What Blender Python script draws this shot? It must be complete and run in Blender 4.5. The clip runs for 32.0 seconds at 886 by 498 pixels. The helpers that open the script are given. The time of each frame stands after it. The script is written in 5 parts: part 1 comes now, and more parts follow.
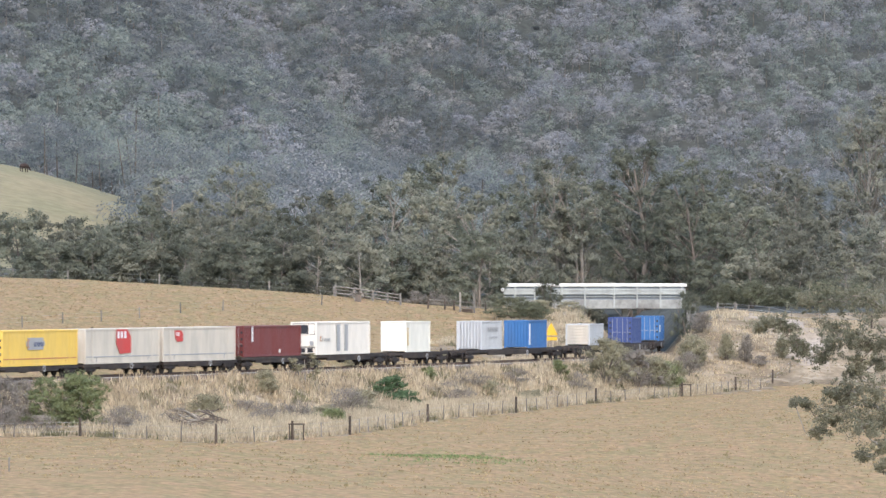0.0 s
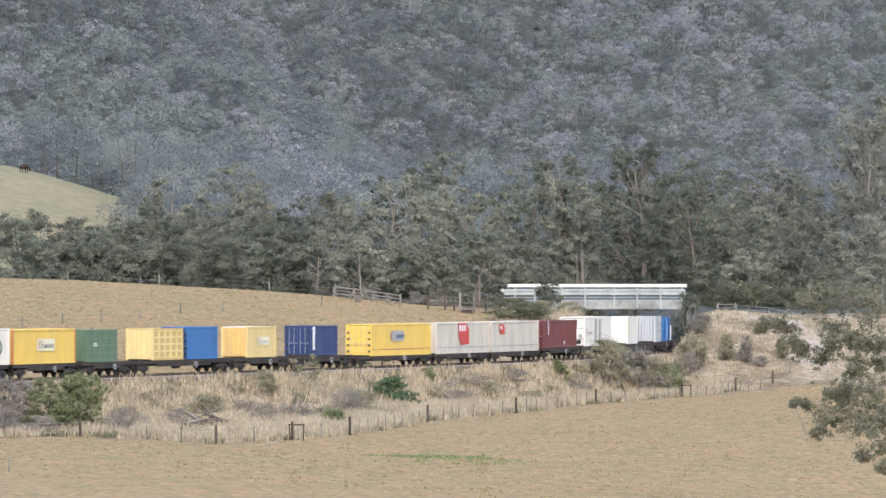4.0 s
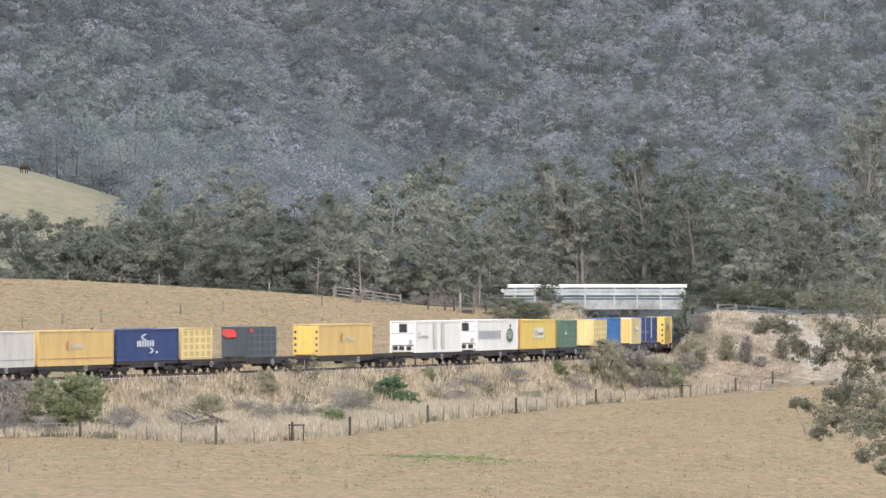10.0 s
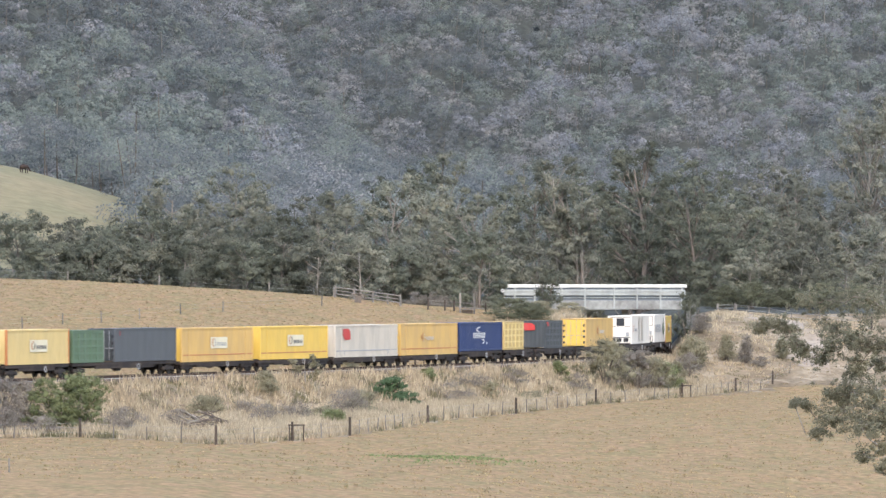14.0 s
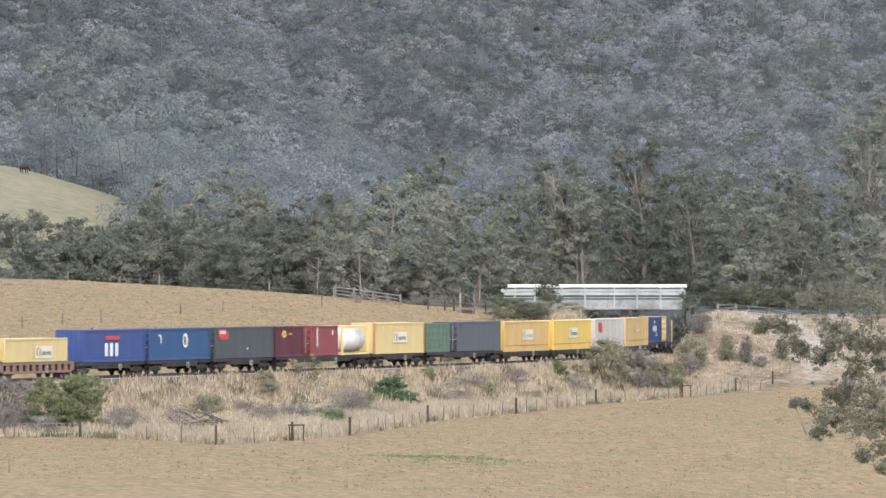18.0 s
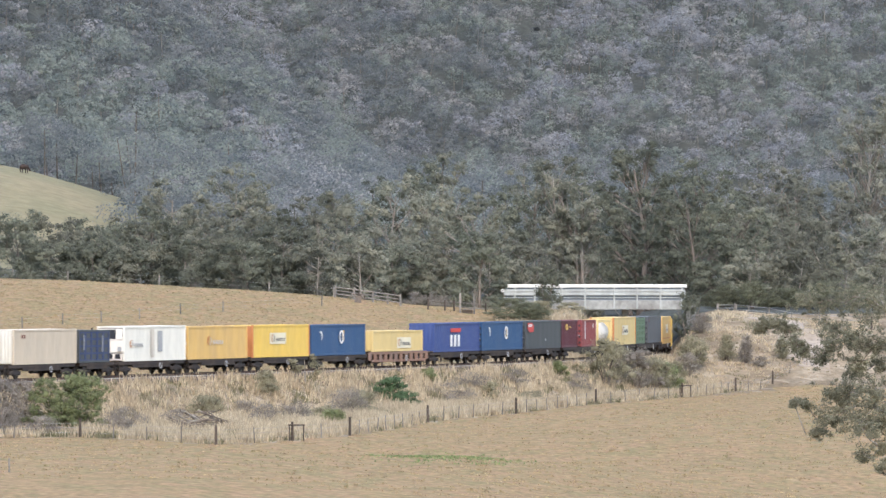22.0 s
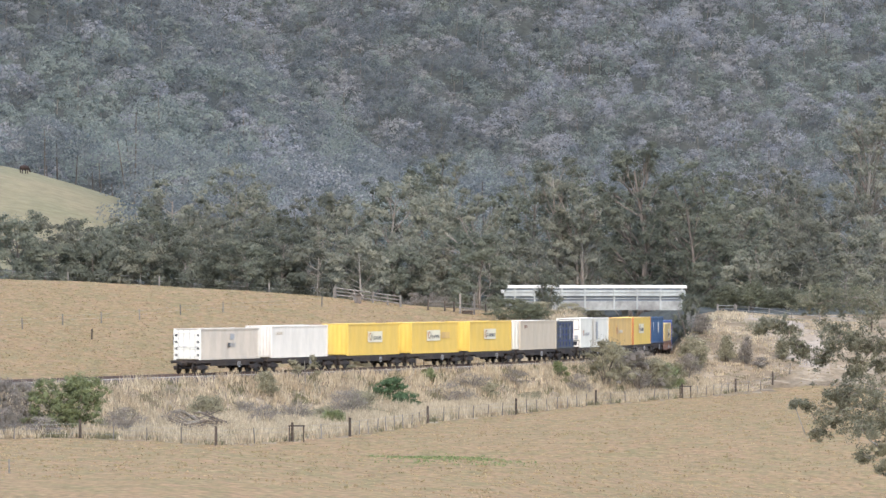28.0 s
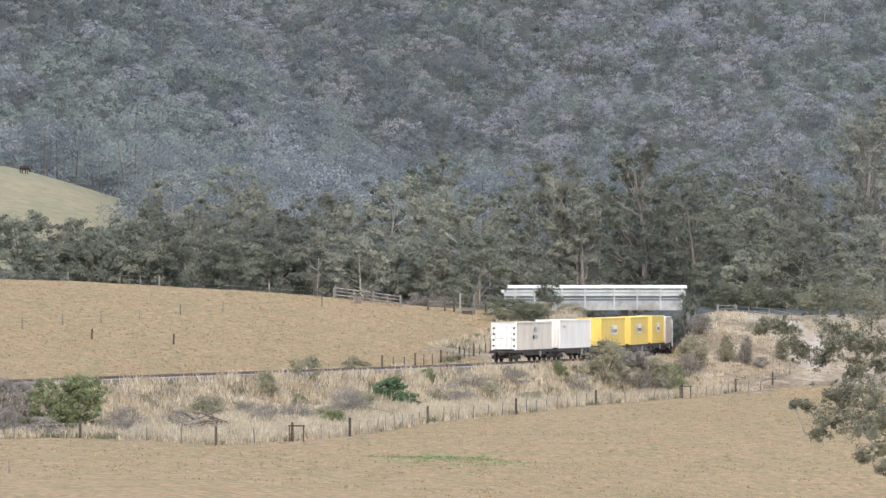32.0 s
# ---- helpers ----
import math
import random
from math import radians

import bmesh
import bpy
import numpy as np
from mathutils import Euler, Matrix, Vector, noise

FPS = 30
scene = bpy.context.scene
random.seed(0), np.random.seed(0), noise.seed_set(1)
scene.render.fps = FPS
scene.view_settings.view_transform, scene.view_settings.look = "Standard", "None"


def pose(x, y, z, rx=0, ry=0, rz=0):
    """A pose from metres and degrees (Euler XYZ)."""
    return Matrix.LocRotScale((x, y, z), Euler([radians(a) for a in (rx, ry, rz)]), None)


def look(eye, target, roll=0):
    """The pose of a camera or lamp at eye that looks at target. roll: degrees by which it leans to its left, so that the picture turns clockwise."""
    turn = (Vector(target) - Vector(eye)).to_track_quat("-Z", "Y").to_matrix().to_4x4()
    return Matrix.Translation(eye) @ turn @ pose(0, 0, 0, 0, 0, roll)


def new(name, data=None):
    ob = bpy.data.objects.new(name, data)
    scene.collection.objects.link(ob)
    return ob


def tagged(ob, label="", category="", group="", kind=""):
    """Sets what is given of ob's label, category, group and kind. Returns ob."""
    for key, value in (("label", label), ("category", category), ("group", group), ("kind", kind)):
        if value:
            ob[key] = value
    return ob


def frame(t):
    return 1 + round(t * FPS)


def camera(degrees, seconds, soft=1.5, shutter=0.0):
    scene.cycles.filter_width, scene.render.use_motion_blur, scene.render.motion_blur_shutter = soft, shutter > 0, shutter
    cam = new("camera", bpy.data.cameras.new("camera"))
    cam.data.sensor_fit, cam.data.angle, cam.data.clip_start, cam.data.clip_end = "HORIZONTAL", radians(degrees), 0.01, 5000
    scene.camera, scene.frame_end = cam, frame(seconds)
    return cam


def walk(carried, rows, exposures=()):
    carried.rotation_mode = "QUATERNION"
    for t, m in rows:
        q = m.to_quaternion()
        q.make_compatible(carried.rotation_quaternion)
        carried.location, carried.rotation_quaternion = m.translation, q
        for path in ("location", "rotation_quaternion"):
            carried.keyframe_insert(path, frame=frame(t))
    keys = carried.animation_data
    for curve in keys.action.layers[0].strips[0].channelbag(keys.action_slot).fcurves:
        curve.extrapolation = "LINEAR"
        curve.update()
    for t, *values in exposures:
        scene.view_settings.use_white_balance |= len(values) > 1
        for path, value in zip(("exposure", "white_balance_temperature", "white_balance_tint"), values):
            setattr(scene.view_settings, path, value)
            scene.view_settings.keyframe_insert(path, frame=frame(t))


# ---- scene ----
# ---------------------------------------------------------------- camera
FOCAL = 12000.0
TAU = 2 * math.pi
EYE_Z = 8.5
cam = camera(2 * math.degrees(math.atan(784 / FOCAL)), 32.0, soft=1.45, shutter=0.5)


def tilted(shake):
    """The standing camera's pose, its tilt shaken by a few hundred-thousandths of a turn."""
    return look((0, 0, EYE_Z), (0, 1000, EYE_Z + (37 + shake) / FOCAL * 1000))


SHAKE = [(0, 0), (0.5, 0.8), (1, 0), (3, 0), (3.5, 1), (5.5, 1.2), (6, 0.4), (7, 1.4), (8, 1.6), (8.5, 4), (9, 2.8), (9.5, 2.8), (10, 1.6),
         (12, 1.6), (13, 1.6), (14, 1.7), (16.5, 2.2), (17, 1.6), (18, 1.6), (25, 1.6), (25.5, 1.7), (27.5, 4), (28, 3), (28.5, 4), (29, 2.8),
         (29.5, 2.8), (30, 6), (30.5, 5.3), (31, 3), (31.5, 0.3), (32, 3)]
walk(cam, [(t, tilted(k)) for t, k in SHAKE])

# ---------------------------------------------------------------- world, sun
world = bpy.data.worlds.new("sky")
scene.world = world
world.use_nodes = True
SUN_AZ, SUN_EL = radians(172), radians(47)   # measured from +Y towards +X
sky = world.node_tree.nodes.new("ShaderNodeTexSky")
sky.sky_type = "NISHITA"
sky.sun_disc = False
sky.sun_elevation, sky.sun_rotation = SUN_EL, SUN_AZ
sky.dust_density, sky.air_density = 1.2, 1.0
bg = world.node_tree.nodes["Background"]
bg.inputs["Strength"].default_value = 0.15
world.node_tree.links.new(sky.outputs[0], bg.inputs["Color"])
lamp = bpy.data.lights.new("sun", "SUN")
lamp.energy, lamp.angle, lamp.color = 1.45, radians(55.0), (1.0, 0.92, 0.87)
sun = new("sun", lamp)
to_sun = Vector((math.sin(SUN_AZ) * math.cos(SUN_EL), math.cos(SUN_AZ) * math.cos(SUN_EL), math.sin(SUN_EL)))
sun.matrix_world = look(to_sun * 300, (0, 0, 0))
scene.view_settings.exposure = 1.57


# ---------------------------------------------------------------- materials
def material(name, colour, rough=0.8, metal=0.0, tones=(), grain=1.0, patch=0.1, spread=0.25, bump=0.3, streak=(1, 1, 1), random_tint=0.0,
             island=0.0, spec=0.3, sheer=0.0):
    """A surface with variation at two scales: patches and grain, in metres; further tones are mixed in by patches."""
    m = bpy.data.materials.new(name)
    m.use_nodes = True
    nt = m.node_tree
    n, li = nt.nodes, nt.links
    b = n["Principled BSDF"]
    co = n.new("ShaderNodeTexCoord")
    mp = n.new("ShaderNodeMapping")
    mp.inputs["Scale"].default_value = streak
    li.new(co.outputs["Object"], mp.inputs["Vector"])

    def noise_tex(scale, detail=4.0):
        t = n.new("ShaderNodeTexNoise")
        t.inputs["Scale"].default_value = scale
        t.inputs["Detail"].default_value = detail
        li.new(mp.outputs[0], t.inputs["Vector"])
        return t.outputs["Fac"]

    def mix(a, c, fac):
        x = n.new("ShaderNodeMix")
        x.data_type = "RGBA"
        x.inputs[6].default_value = (*a, 1) if isinstance(a, tuple) else (0, 0, 0, 1)
        x.inputs[7].default_value = (*c, 1) if isinstance(c, tuple) else (0, 0, 0, 1)
        if not isinstance(a, tuple):
            li.new(a, x.inputs[6])
        if not isinstance(c, tuple):
            li.new(c, x.inputs[7])
        li.new(fac, x.inputs[0])
        return x.outputs[2]

    def ramp(fac, lo, hi):
        r = n.new("ShaderNodeMapRange")
        r.inputs["From Min"].default_value, r.inputs["From Max"].default_value = lo, hi
        li.new(fac, r.inputs["Value"])
        return r.outputs[0]

    out = tuple(colour)
    for k, tone in enumerate(tones):
        out = mix(out, tuple(tone), ramp(noise_tex(patch * (1 + 0.9 * k), 5.0), 0.45 + 0.03 * k, 0.62 + 0.03 * k))
    g = noise_tex(grain)
    vary = n.new("ShaderNodeHueSaturation")
    if isinstance(out, tuple):
        vary.inputs["Color"].default_value = (*out, 1)
    else:
        li.new(out, vary.inputs["Color"])
    r = n.new("ShaderNodeMapRange")
    r.inputs["From Min"].default_value, r.inputs["From Max"].default_value = 0.3, 0.7
    r.inputs["To Min"].default_value, r.inputs["To Max"].default_value = 1 - spread, 1 + spread
    li.new(g, r.inputs["Value"])
    value = r.outputs[0]

    def times(value, source, amount):
        a = n.new("ShaderNodeMapRange")
        a.inputs["To Min"].default_value, a.inputs["To Max"].default_value = 1 - amount, 1 + amount
        li.new(source, a.inputs["Value"])
        t = n.new("ShaderNodeMath")
        t.operation = "MULTIPLY"
        li.new(value, t.inputs[0])
        li.new(a.outputs[0], t.inputs[1])
        return t.outputs[0]

    if random_tint:
        value = times(value, n.new("ShaderNodeObjectInfo").outputs["Random"], random_tint)
    if island:
        value = times(value, n.new("ShaderNodeNewGeometry").outputs["Random Per Island"], island)
    li.new(value, vary.inputs["Value"])
    li.new(vary.outputs[0], b.inputs["Base Color"])
    b.inputs["Roughness"].default_value, b.inputs["Metallic"].default_value = rough, metal
    b.inputs["Specular IOR Level"].default_value = spec
    if bump:
        bp = n.new("ShaderNodeBump")
        bp.inputs["Strength"].default_value, bp.inputs["Distance"].default_value = bump, 0.3 / grain
        li.new(g, bp.inputs["Height"])
        li.new(bp.outputs[0], b.inputs["Normal"])
    if sheer:
        tr = n.new("ShaderNodeBsdfTranslucent")
        li.new(vary.outputs[0], tr.inputs["Color"])
        mx = n.new("ShaderNodeMixShader")
        mx.inputs[0].default_value = sheer
        li.new(b.outputs[0], mx.inputs[1])
        li.new(tr.outputs[0], mx.inputs[2])
        li.new(mx.outputs[0], n["Material Output"].inputs["Surface"])
    return m


def paint(name, colour, rough=0.5, dirt=0.12):
    """Weathered enamel on steel, with faint vertical streaks."""
    return material(name, colour, rough, tones=(tuple(c * (1 - dirt) + 0.12 * dirt for c in colour),), grain=2.2, patch=0.35, spread=0.07,
                    bump=0.03, streak=(1.6, 1.6, 0.35), spec=0.3)


M_FIELD = material("dry_pasture", (0.236, 0.162, 0.084), 0.95, tones=((0.190, 0.150, 0.072), (0.256, 0.166, 0.094), (0.182, 0.147, 0.069), (0.264, 0.194, 0.106)), grain=2.2, patch=0.35, streak=(1, 0.45, 1),
                   spread=0.28, bump=0.9, spec=0.1)
M_BANK = material("dry_bank_soil", (0.208, 0.162, 0.108), 0.95, tones=((0.146, 0.112, 0.073), (0.262, 0.216, 0.154)), grain=1.3, patch=0.16, spread=0.3, bump=0.8, spec=0.1)
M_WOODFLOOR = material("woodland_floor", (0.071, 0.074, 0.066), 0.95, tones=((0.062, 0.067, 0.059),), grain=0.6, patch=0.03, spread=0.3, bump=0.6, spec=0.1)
M_EARTH = material("bare_grey_earth", (0.285, 0.240, 0.190), 0.95, tones=((0.245, 0.198, 0.142),), grain=1.5, patch=0.2, spread=0.2, bump=0.6, spec=0.1)
M_HILLGRASS = material("hill_pasture", (0.177, 0.161, 0.095), 0.95, tones=((0.203, 0.173, 0.105),), grain=0.5, patch=0.04, spread=0.15, bump=0.6, spec=0.1)
M_BALLAST = material("ballast_stone", (0.135, 0.108, 0.090), 0.95, tones=((0.10, 0.078, 0.064),), grain=9, patch=0.5, spread=0.4, bump=1.0, spec=0.15)
M_RAIL = material("worn_rail_steel", (0.07, 0.045, 0.035), 0.85, metal=0.2, grain=5, spread=0.2, bump=0.05)
M_SLEEPER = material("concrete_sleeper", (0.30, 0.28, 0.25), 0.9, grain=6, spread=0.2, bump=0.3, random_tint=0.2)
M_BARK = material("pale_bark", (0.25, 0.225, 0.19), 0.9, tones=((0.18, 0.14, 0.11),), grain=2, patch=0.5, spread=0.3, bump=0.5, streak=(2, 2, 0.5))
M_DARKBARK = material("grey_bark", (0.17, 0.14, 0.115), 0.9, tones=((0.10, 0.08, 0.065),), grain=2, patch=0.5, spread=0.3, bump=0.5, streak=(2, 2, 0.5))


def leaf_material(name, colour, tone, island=0.16, random_tint=0.15, patch=0.09, more=None, grain=2.4, bump=0.7, spread=0.3, sheer=0.48):
    return material(name, colour, 0.65, tones=(tone, more) if more else (tone,), grain=grain, patch=patch, spread=spread, bump=bump, island=island, random_tint=random_tint, spec=0.1, sheer=sheer)


M_GUM = leaf_material("gum_leaves", (0.169, 0.166, 0.126), (0.121, 0.126, 0.098), patch=0.26, more=(0.226, 0.213, 0.154), island=0.08, bump=0.2, spread=0.12, sheer=0.34, random_tint=0.3)
M_GUM_NEAR = leaf_material("near_gum_leaves", (0.215, 0.205, 0.145), (0.160, 0.158, 0.112), patch=0.3, more=(0.263, 0.246, 0.169))
M_GUM_DARK = leaf_material("dark_gum_leaves", (0.131, 0.137, 0.101), (0.095, 0.101, 0.079), patch=0.26, more=(0.177, 0.176, 0.126), island=0.08, bump=0.2, spread=0.12, sheer=0.34, random_tint=0.3)
M_DEEP = leaf_material("deep_green_leaves", (0.101, 0.153, 0.078), (0.120, 0.169, 0.091))
M_GUM_OLIVE = leaf_material("olive_gum_leaves", (0.160, 0.158, 0.121), (0.120, 0.121, 0.102), patch=0.26, more=(0.203, 0.195, 0.147), island=0.08, bump=0.2, spread=0.12, sheer=0.34, random_tint=0.3)
# far leaves: base colours raised towards grey to stand for haze
M_FAR = leaf_material("hazed_hill_forest_leaves", (0.316, 0.312, 0.321), (0.242, 0.246, 0.256), patch=0.12, more=(0.380, 0.370, 0.363), island=0.03, random_tint=0.0, grain=0.9, bump=0.1, spread=0.08, sheer=0.58)
M_FAR_GREEN = leaf_material("hazed_green_hill_forest_leaves", (0.245, 0.265, 0.229), (0.182, 0.204, 0.182), patch=0.12, more=(0.302, 0.315, 0.267), island=0.03, random_tint=0.0, grain=0.9, bump=0.1, spread=0.08, sheer=0.58)
M_FAR_MAUVE = leaf_material("hazed_mauve_hill_forest_leaves", (0.302, 0.293, 0.289), (0.232, 0.232, 0.232), patch=0.12, more=(0.367, 0.349, 0.329), island=0.03, random_tint=0.0, grain=0.9, bump=0.1, spread=0.08, sheer=0.58)
M_FAR_DARK = leaf_material("hazed_dark_hill_forest_leaves", (0.188, 0.194, 0.190), (0.144, 0.155, 0.156), patch=0.12, more=(0.232, 0.238, 0.220), island=0.03, random_tint=0.0, grain=0.9, bump=0.1, spread=0.08, sheer=0.58)
M_FAR_PALE = leaf_material("hazed_pale_hill_forest_leaves", (0.313, 0.302, 0.288), (0.246, 0.244, 0.235), patch=0.12, more=(0.372, 0.350, 0.320), island=0.03, random_tint=0.0, grain=0.9, bump=0.1, spread=0.08, sheer=0.58)
M_SHRUB = leaf_material("shrub_leaves", (0.275, 0.250, 0.165), (0.235, 0.215, 0.145), patch=0.5)
M_SHRUB_DARK = leaf_material("dark_olive_leaves", (0.150, 0.150, 0.098), (0.120, 0.125, 0.082), patch=0.4)
M_SHRUB_GREEN = leaf_material("green_shrub_leaves", (0.208, 0.227, 0.113), (0.168, 0.185, 0.094), patch=0.4)
M_SHRUB_GREY = leaf_material("grey_twigs", (0.265, 0.232, 0.194), (0.220, 0.194, 0.160), patch=0.5)
M_DRYGRASS = leaf_material("tall_dry_grass", (0.555, 0.455, 0.312), (0.425, 0.335, 0.222), island=0.18, patch=0.35)
M_WEED = leaf_material("olive_grass", (0.200, 0.178, 0.105), (0.165, 0.155, 0.085), island=0.3)
M_GREENWEED = leaf_material("green_weeds", (0.216, 0.261, 0.109), (0.173, 0.216, 0.086), island=0.3)
M_TUFT_RUSSET = leaf_material("russet_tufts", (0.330, 0.233, 0.140), (0.307, 0.219, 0.128), island=0.16)
M_TUFT_OLIVE = leaf_material("olive_tufts", (0.282, 0.224, 0.120), (0.265, 0.214, 0.111), island=0.16)
M_TUFT = leaf_material("golden_tufts", (0.335, 0.249, 0.138), (0.312, 0.234, 0.126), island=0.16)
M_SIGN = material("yellow_sign_sheet", (0.554, 0.323, 0.023), 0.5, grain=3, spread=0.06, bump=0)
M_POST = material("weathered_post", (0.06, 0.045, 0.035), 0.9, grain=5, spread=0.3, bump=0.4, random_tint=0.3)
M_POST_PALE = material("silvered_post", (0.155, 0.138, 0.12), 0.9, grain=5, spread=0.3, bump=0.4, random_tint=0.3)
M_WIRE = material("fence_wire", (0.30, 0.29, 0.28), 0.5, metal=0.8, grain=8, bump=0)
M_UNDER = material("grimy_wagon_steel", (0.026, 0.021, 0.019), 0.8, tones=((0.045, 0.033, 0.026),), grain=3, patch=0.5, spread=0.3, bump=0.1)
M_WHEEL = material("wheel_steel", (0.04, 0.032, 0.028), 0.6, metal=0.5, grain=6, spread=0.3, bump=0.1)
M_BROWN = paint("brown_wagon_paint", (0.20, 0.115, 0.08), 0.7, 0.3)
M_WHITE_RAIL = paint("white_painted_steel", (0.60, 0.58, 0.53), 0.5, 0.2)
M_GALV = paint("galvanised_rail_steel", (0.31, 0.32, 0.30), 0.6, 0.3)
M_HIDE = material("dark_hide", (0.035, 0.022, 0.017), 0.8, grain=3, spread=0.2, bump=0.1)
M_PANEL = paint("grey_barrier_sheet", (0.135, 0.15, 0.165), 0.6, 0.2)
M_CONCRETE = material("bridge_concrete", (0.246, 0.246, 0.228), 0.9, tones=((0.173, 0.166, 0.154),), grain=2, patch=0.3, spread=0.2, bump=0.3)


# ---------------------------------------------------------------- mesh helpers
def np_mesh(name, verts, faces, mat, smooth=False):
    """A mesh from arrays of corners and of faces that all have as many corners."""
    verts, faces = np.asarray(verts, np.float32), np.asarray(faces, np.int32)
    me = bpy.data.meshes.new(name)
    k = faces.shape[1]
    me.vertices.add(len(verts))
    me.vertices.foreach_set("co", verts.ravel())
    me.loops.add(faces.size)
    me.loops.foreach_set("vertex_index", faces.ravel())
    me.polygons.add(len(faces))
    me.polygons.foreach_set("loop_start", np.arange(len(faces), dtype=np.int32) * k)
    me.polygons.foreach_set("loop_total", np.full(len(faces), k, np.int32))
    me.update(calc_edges=True)
    if smooth is not False:
        me.polygons.foreach_set("use_smooth", np.broadcast_to(np.asarray(smooth, bool), len(faces)).copy())
    for m in mat if isinstance(mat, (list, tuple)) else [mat]:
        me.materials.append(m)
    return me


def bm_mesh(name, bm, mat):
    bmesh.ops.recalc_face_normals(bm, faces=bm.faces)
    me = bpy.data.meshes.new(name)
    bm.to_mesh(me)
    bm.free()
    me.materials.append(mat)
    return me


def part(name, data, mat, parent, label="", at=None):
    """Links a bmesh or a mesh as one mesh object under a thing or a part."""
    ob = new(name, data if isinstance(data, bpy.types.Mesh) else bm_mesh(name, data, mat))
    ob.parent = parent
    if at is not None:
        ob.matrix_basis = at
    if label:
        ob["label"] = label
    return ob


def thing(name, label, category, group="", at=None, data=None):
    ob = tagged(new(name, data), label, category, group)
    if at is not None:
        ob.matrix_basis = at
    return ob


def add_box(bm, x0, x1, y0, y1, z0, z1, bevel=0.0):
    made = bmesh.ops.create_cube(bm, size=1, matrix=Matrix.Translation(((x0 + x1) / 2, (y0 + y1) / 2, (z0 + z1) / 2)) @ Matrix.Diagonal((x1 - x0, y1 - y0, z1 - z0, 1)))
    if bevel:
        edges = list({e for v in made["verts"] for e in v.link_edges})
        bmesh.ops.bevel(bm, geom=edges, offset=bevel, segments=1, affect="EDGES")
    return bm


def box(x0, x1, y0, y1, z0, z1, bevel=0.0):
    return add_box(bmesh.new(), x0, x1, y0, y1, z0, z1, bevel)


def add_rod(bm, a, b, r0, r1=None, sides=6):
    """A tapered rod from a to b."""
    a, b = Vector(a), Vector(b)
    r1 = r0 if r1 is None else r1
    m = Matrix.Translation((a + b) / 2) @ (b - a).to_track_quat("Z", "Y").to_matrix().to_4x4()
    bmesh.ops.create_cone(bm, cap_ends=True, segments=sides, radius1=r0, radius2=r1, depth=(b - a).length, matrix=m)
    return bm


def smoothstep(x, lo, hi):
    t = np.clip((np.asarray(x, float) - lo) / (hi - lo), 0, 1)
    return t * t * (3 - 2 * t)


# ---------------------------------------------------------------- the railway's line
S_STEP = 1.0
S_LINE = np.arange(-760, 840, S_STEP)


def heading_at(s):
    u = np.clip(s, -15, 213) / 100
    h = 0.3431 + 0.1935 * u - 0.2261 * u ** 2 + 0.0315 * u ** 3
    return h - np.clip((s - 213) / 200, 0, 0.22) + np.clip((s - 264) / 150, 0, 1.6)


_head = heading_at(S_LINE)
_x = np.cumsum(np.sin(_head)) * S_STEP
_y = np.cumsum(np.cos(_head)) * S_STEP
_i0 = int(np.argmin(abs(S_LINE)))
# the near face of the train passes the frame's rim at s = 0; the centre line lies half a container's width behind it
LINE_X = _x - _x[_i0] - 784 / FOCAL * 527.16 - 1.22 * np.cos(_head)
LINE_Y = _y - _y[_i0] + 527.16 + 1.22 * np.sin(_head)


def line_z(s):
    """Beyond the bridge the line dips, then turns into the woods on a gentle climb."""
    return -0.024 * (np.clip(s, 192, 300) - 192) + 0.008 * np.maximum(s - 380, 0)


def on_line(s, d=0.0, z=0.0):
    """The place at s metres along the line and d metres to its right, and the heading."""
    h = float(np.interp(s, S_LINE, _head))
    return (float(np.interp(s, S_LINE, LINE_X)) + d * math.cos(h), float(np.interp(s, S_LINE, LINE_Y)) - d * math.sin(h), z + float(line_z(s)), h)


def off_line(x, y):
    """Signed distance to the line's right, and s, for arrays of places."""
    x, y = np.asarray(x, float).ravel(), np.asarray(y, float).ravel()
    pick = np.arange(0, len(S_LINE), 6)
    lx, ly, hd = LINE_X[pick], LINE_Y[pick], _head[pick]
    d, s = np.empty(len(x)), np.empty(len(x))
    for k in range(0, len(x), 4000):
        q = slice(k, k + 4000)
        dx, dy = x[q, None] - lx, y[q, None] - ly
        i = np.argmin(dx * dx + dy * dy, 1)
        r = np.arange(len(i))
        across = dx[r, i] * np.cos(hd[i]) - dy[r, i] * np.sin(hd[i])
        past = dx[r, i] * np.sin(hd[i]) + dy[r, i] * np.cos(hd[i])
        d[q] = np.where(np.abs(past) > 7, np.copysign(np.hypot(across, past), across), across)
        s[q] = S_LINE[pick][i] + dx[r, i] * np.sin(hd[i]) + dy[r, i] * np.cos(hd[i])
    return d, s


# ---------------------------------------------------------------- ground
def waves(x, y):
    return (np.sin(x * 0.21 + y * 0.05) * np.sin(y * 0.13 - x * 0.07) + 0.5 * np.sin(x * 0.53 - y * 0.19 + 1.3) * np.sin(y * 0.31 + 0.4)
            + 0.35 * np.sin(x * 1.1 + y * 0.7) * np.sin(y * 0.9 - x * 0.4))


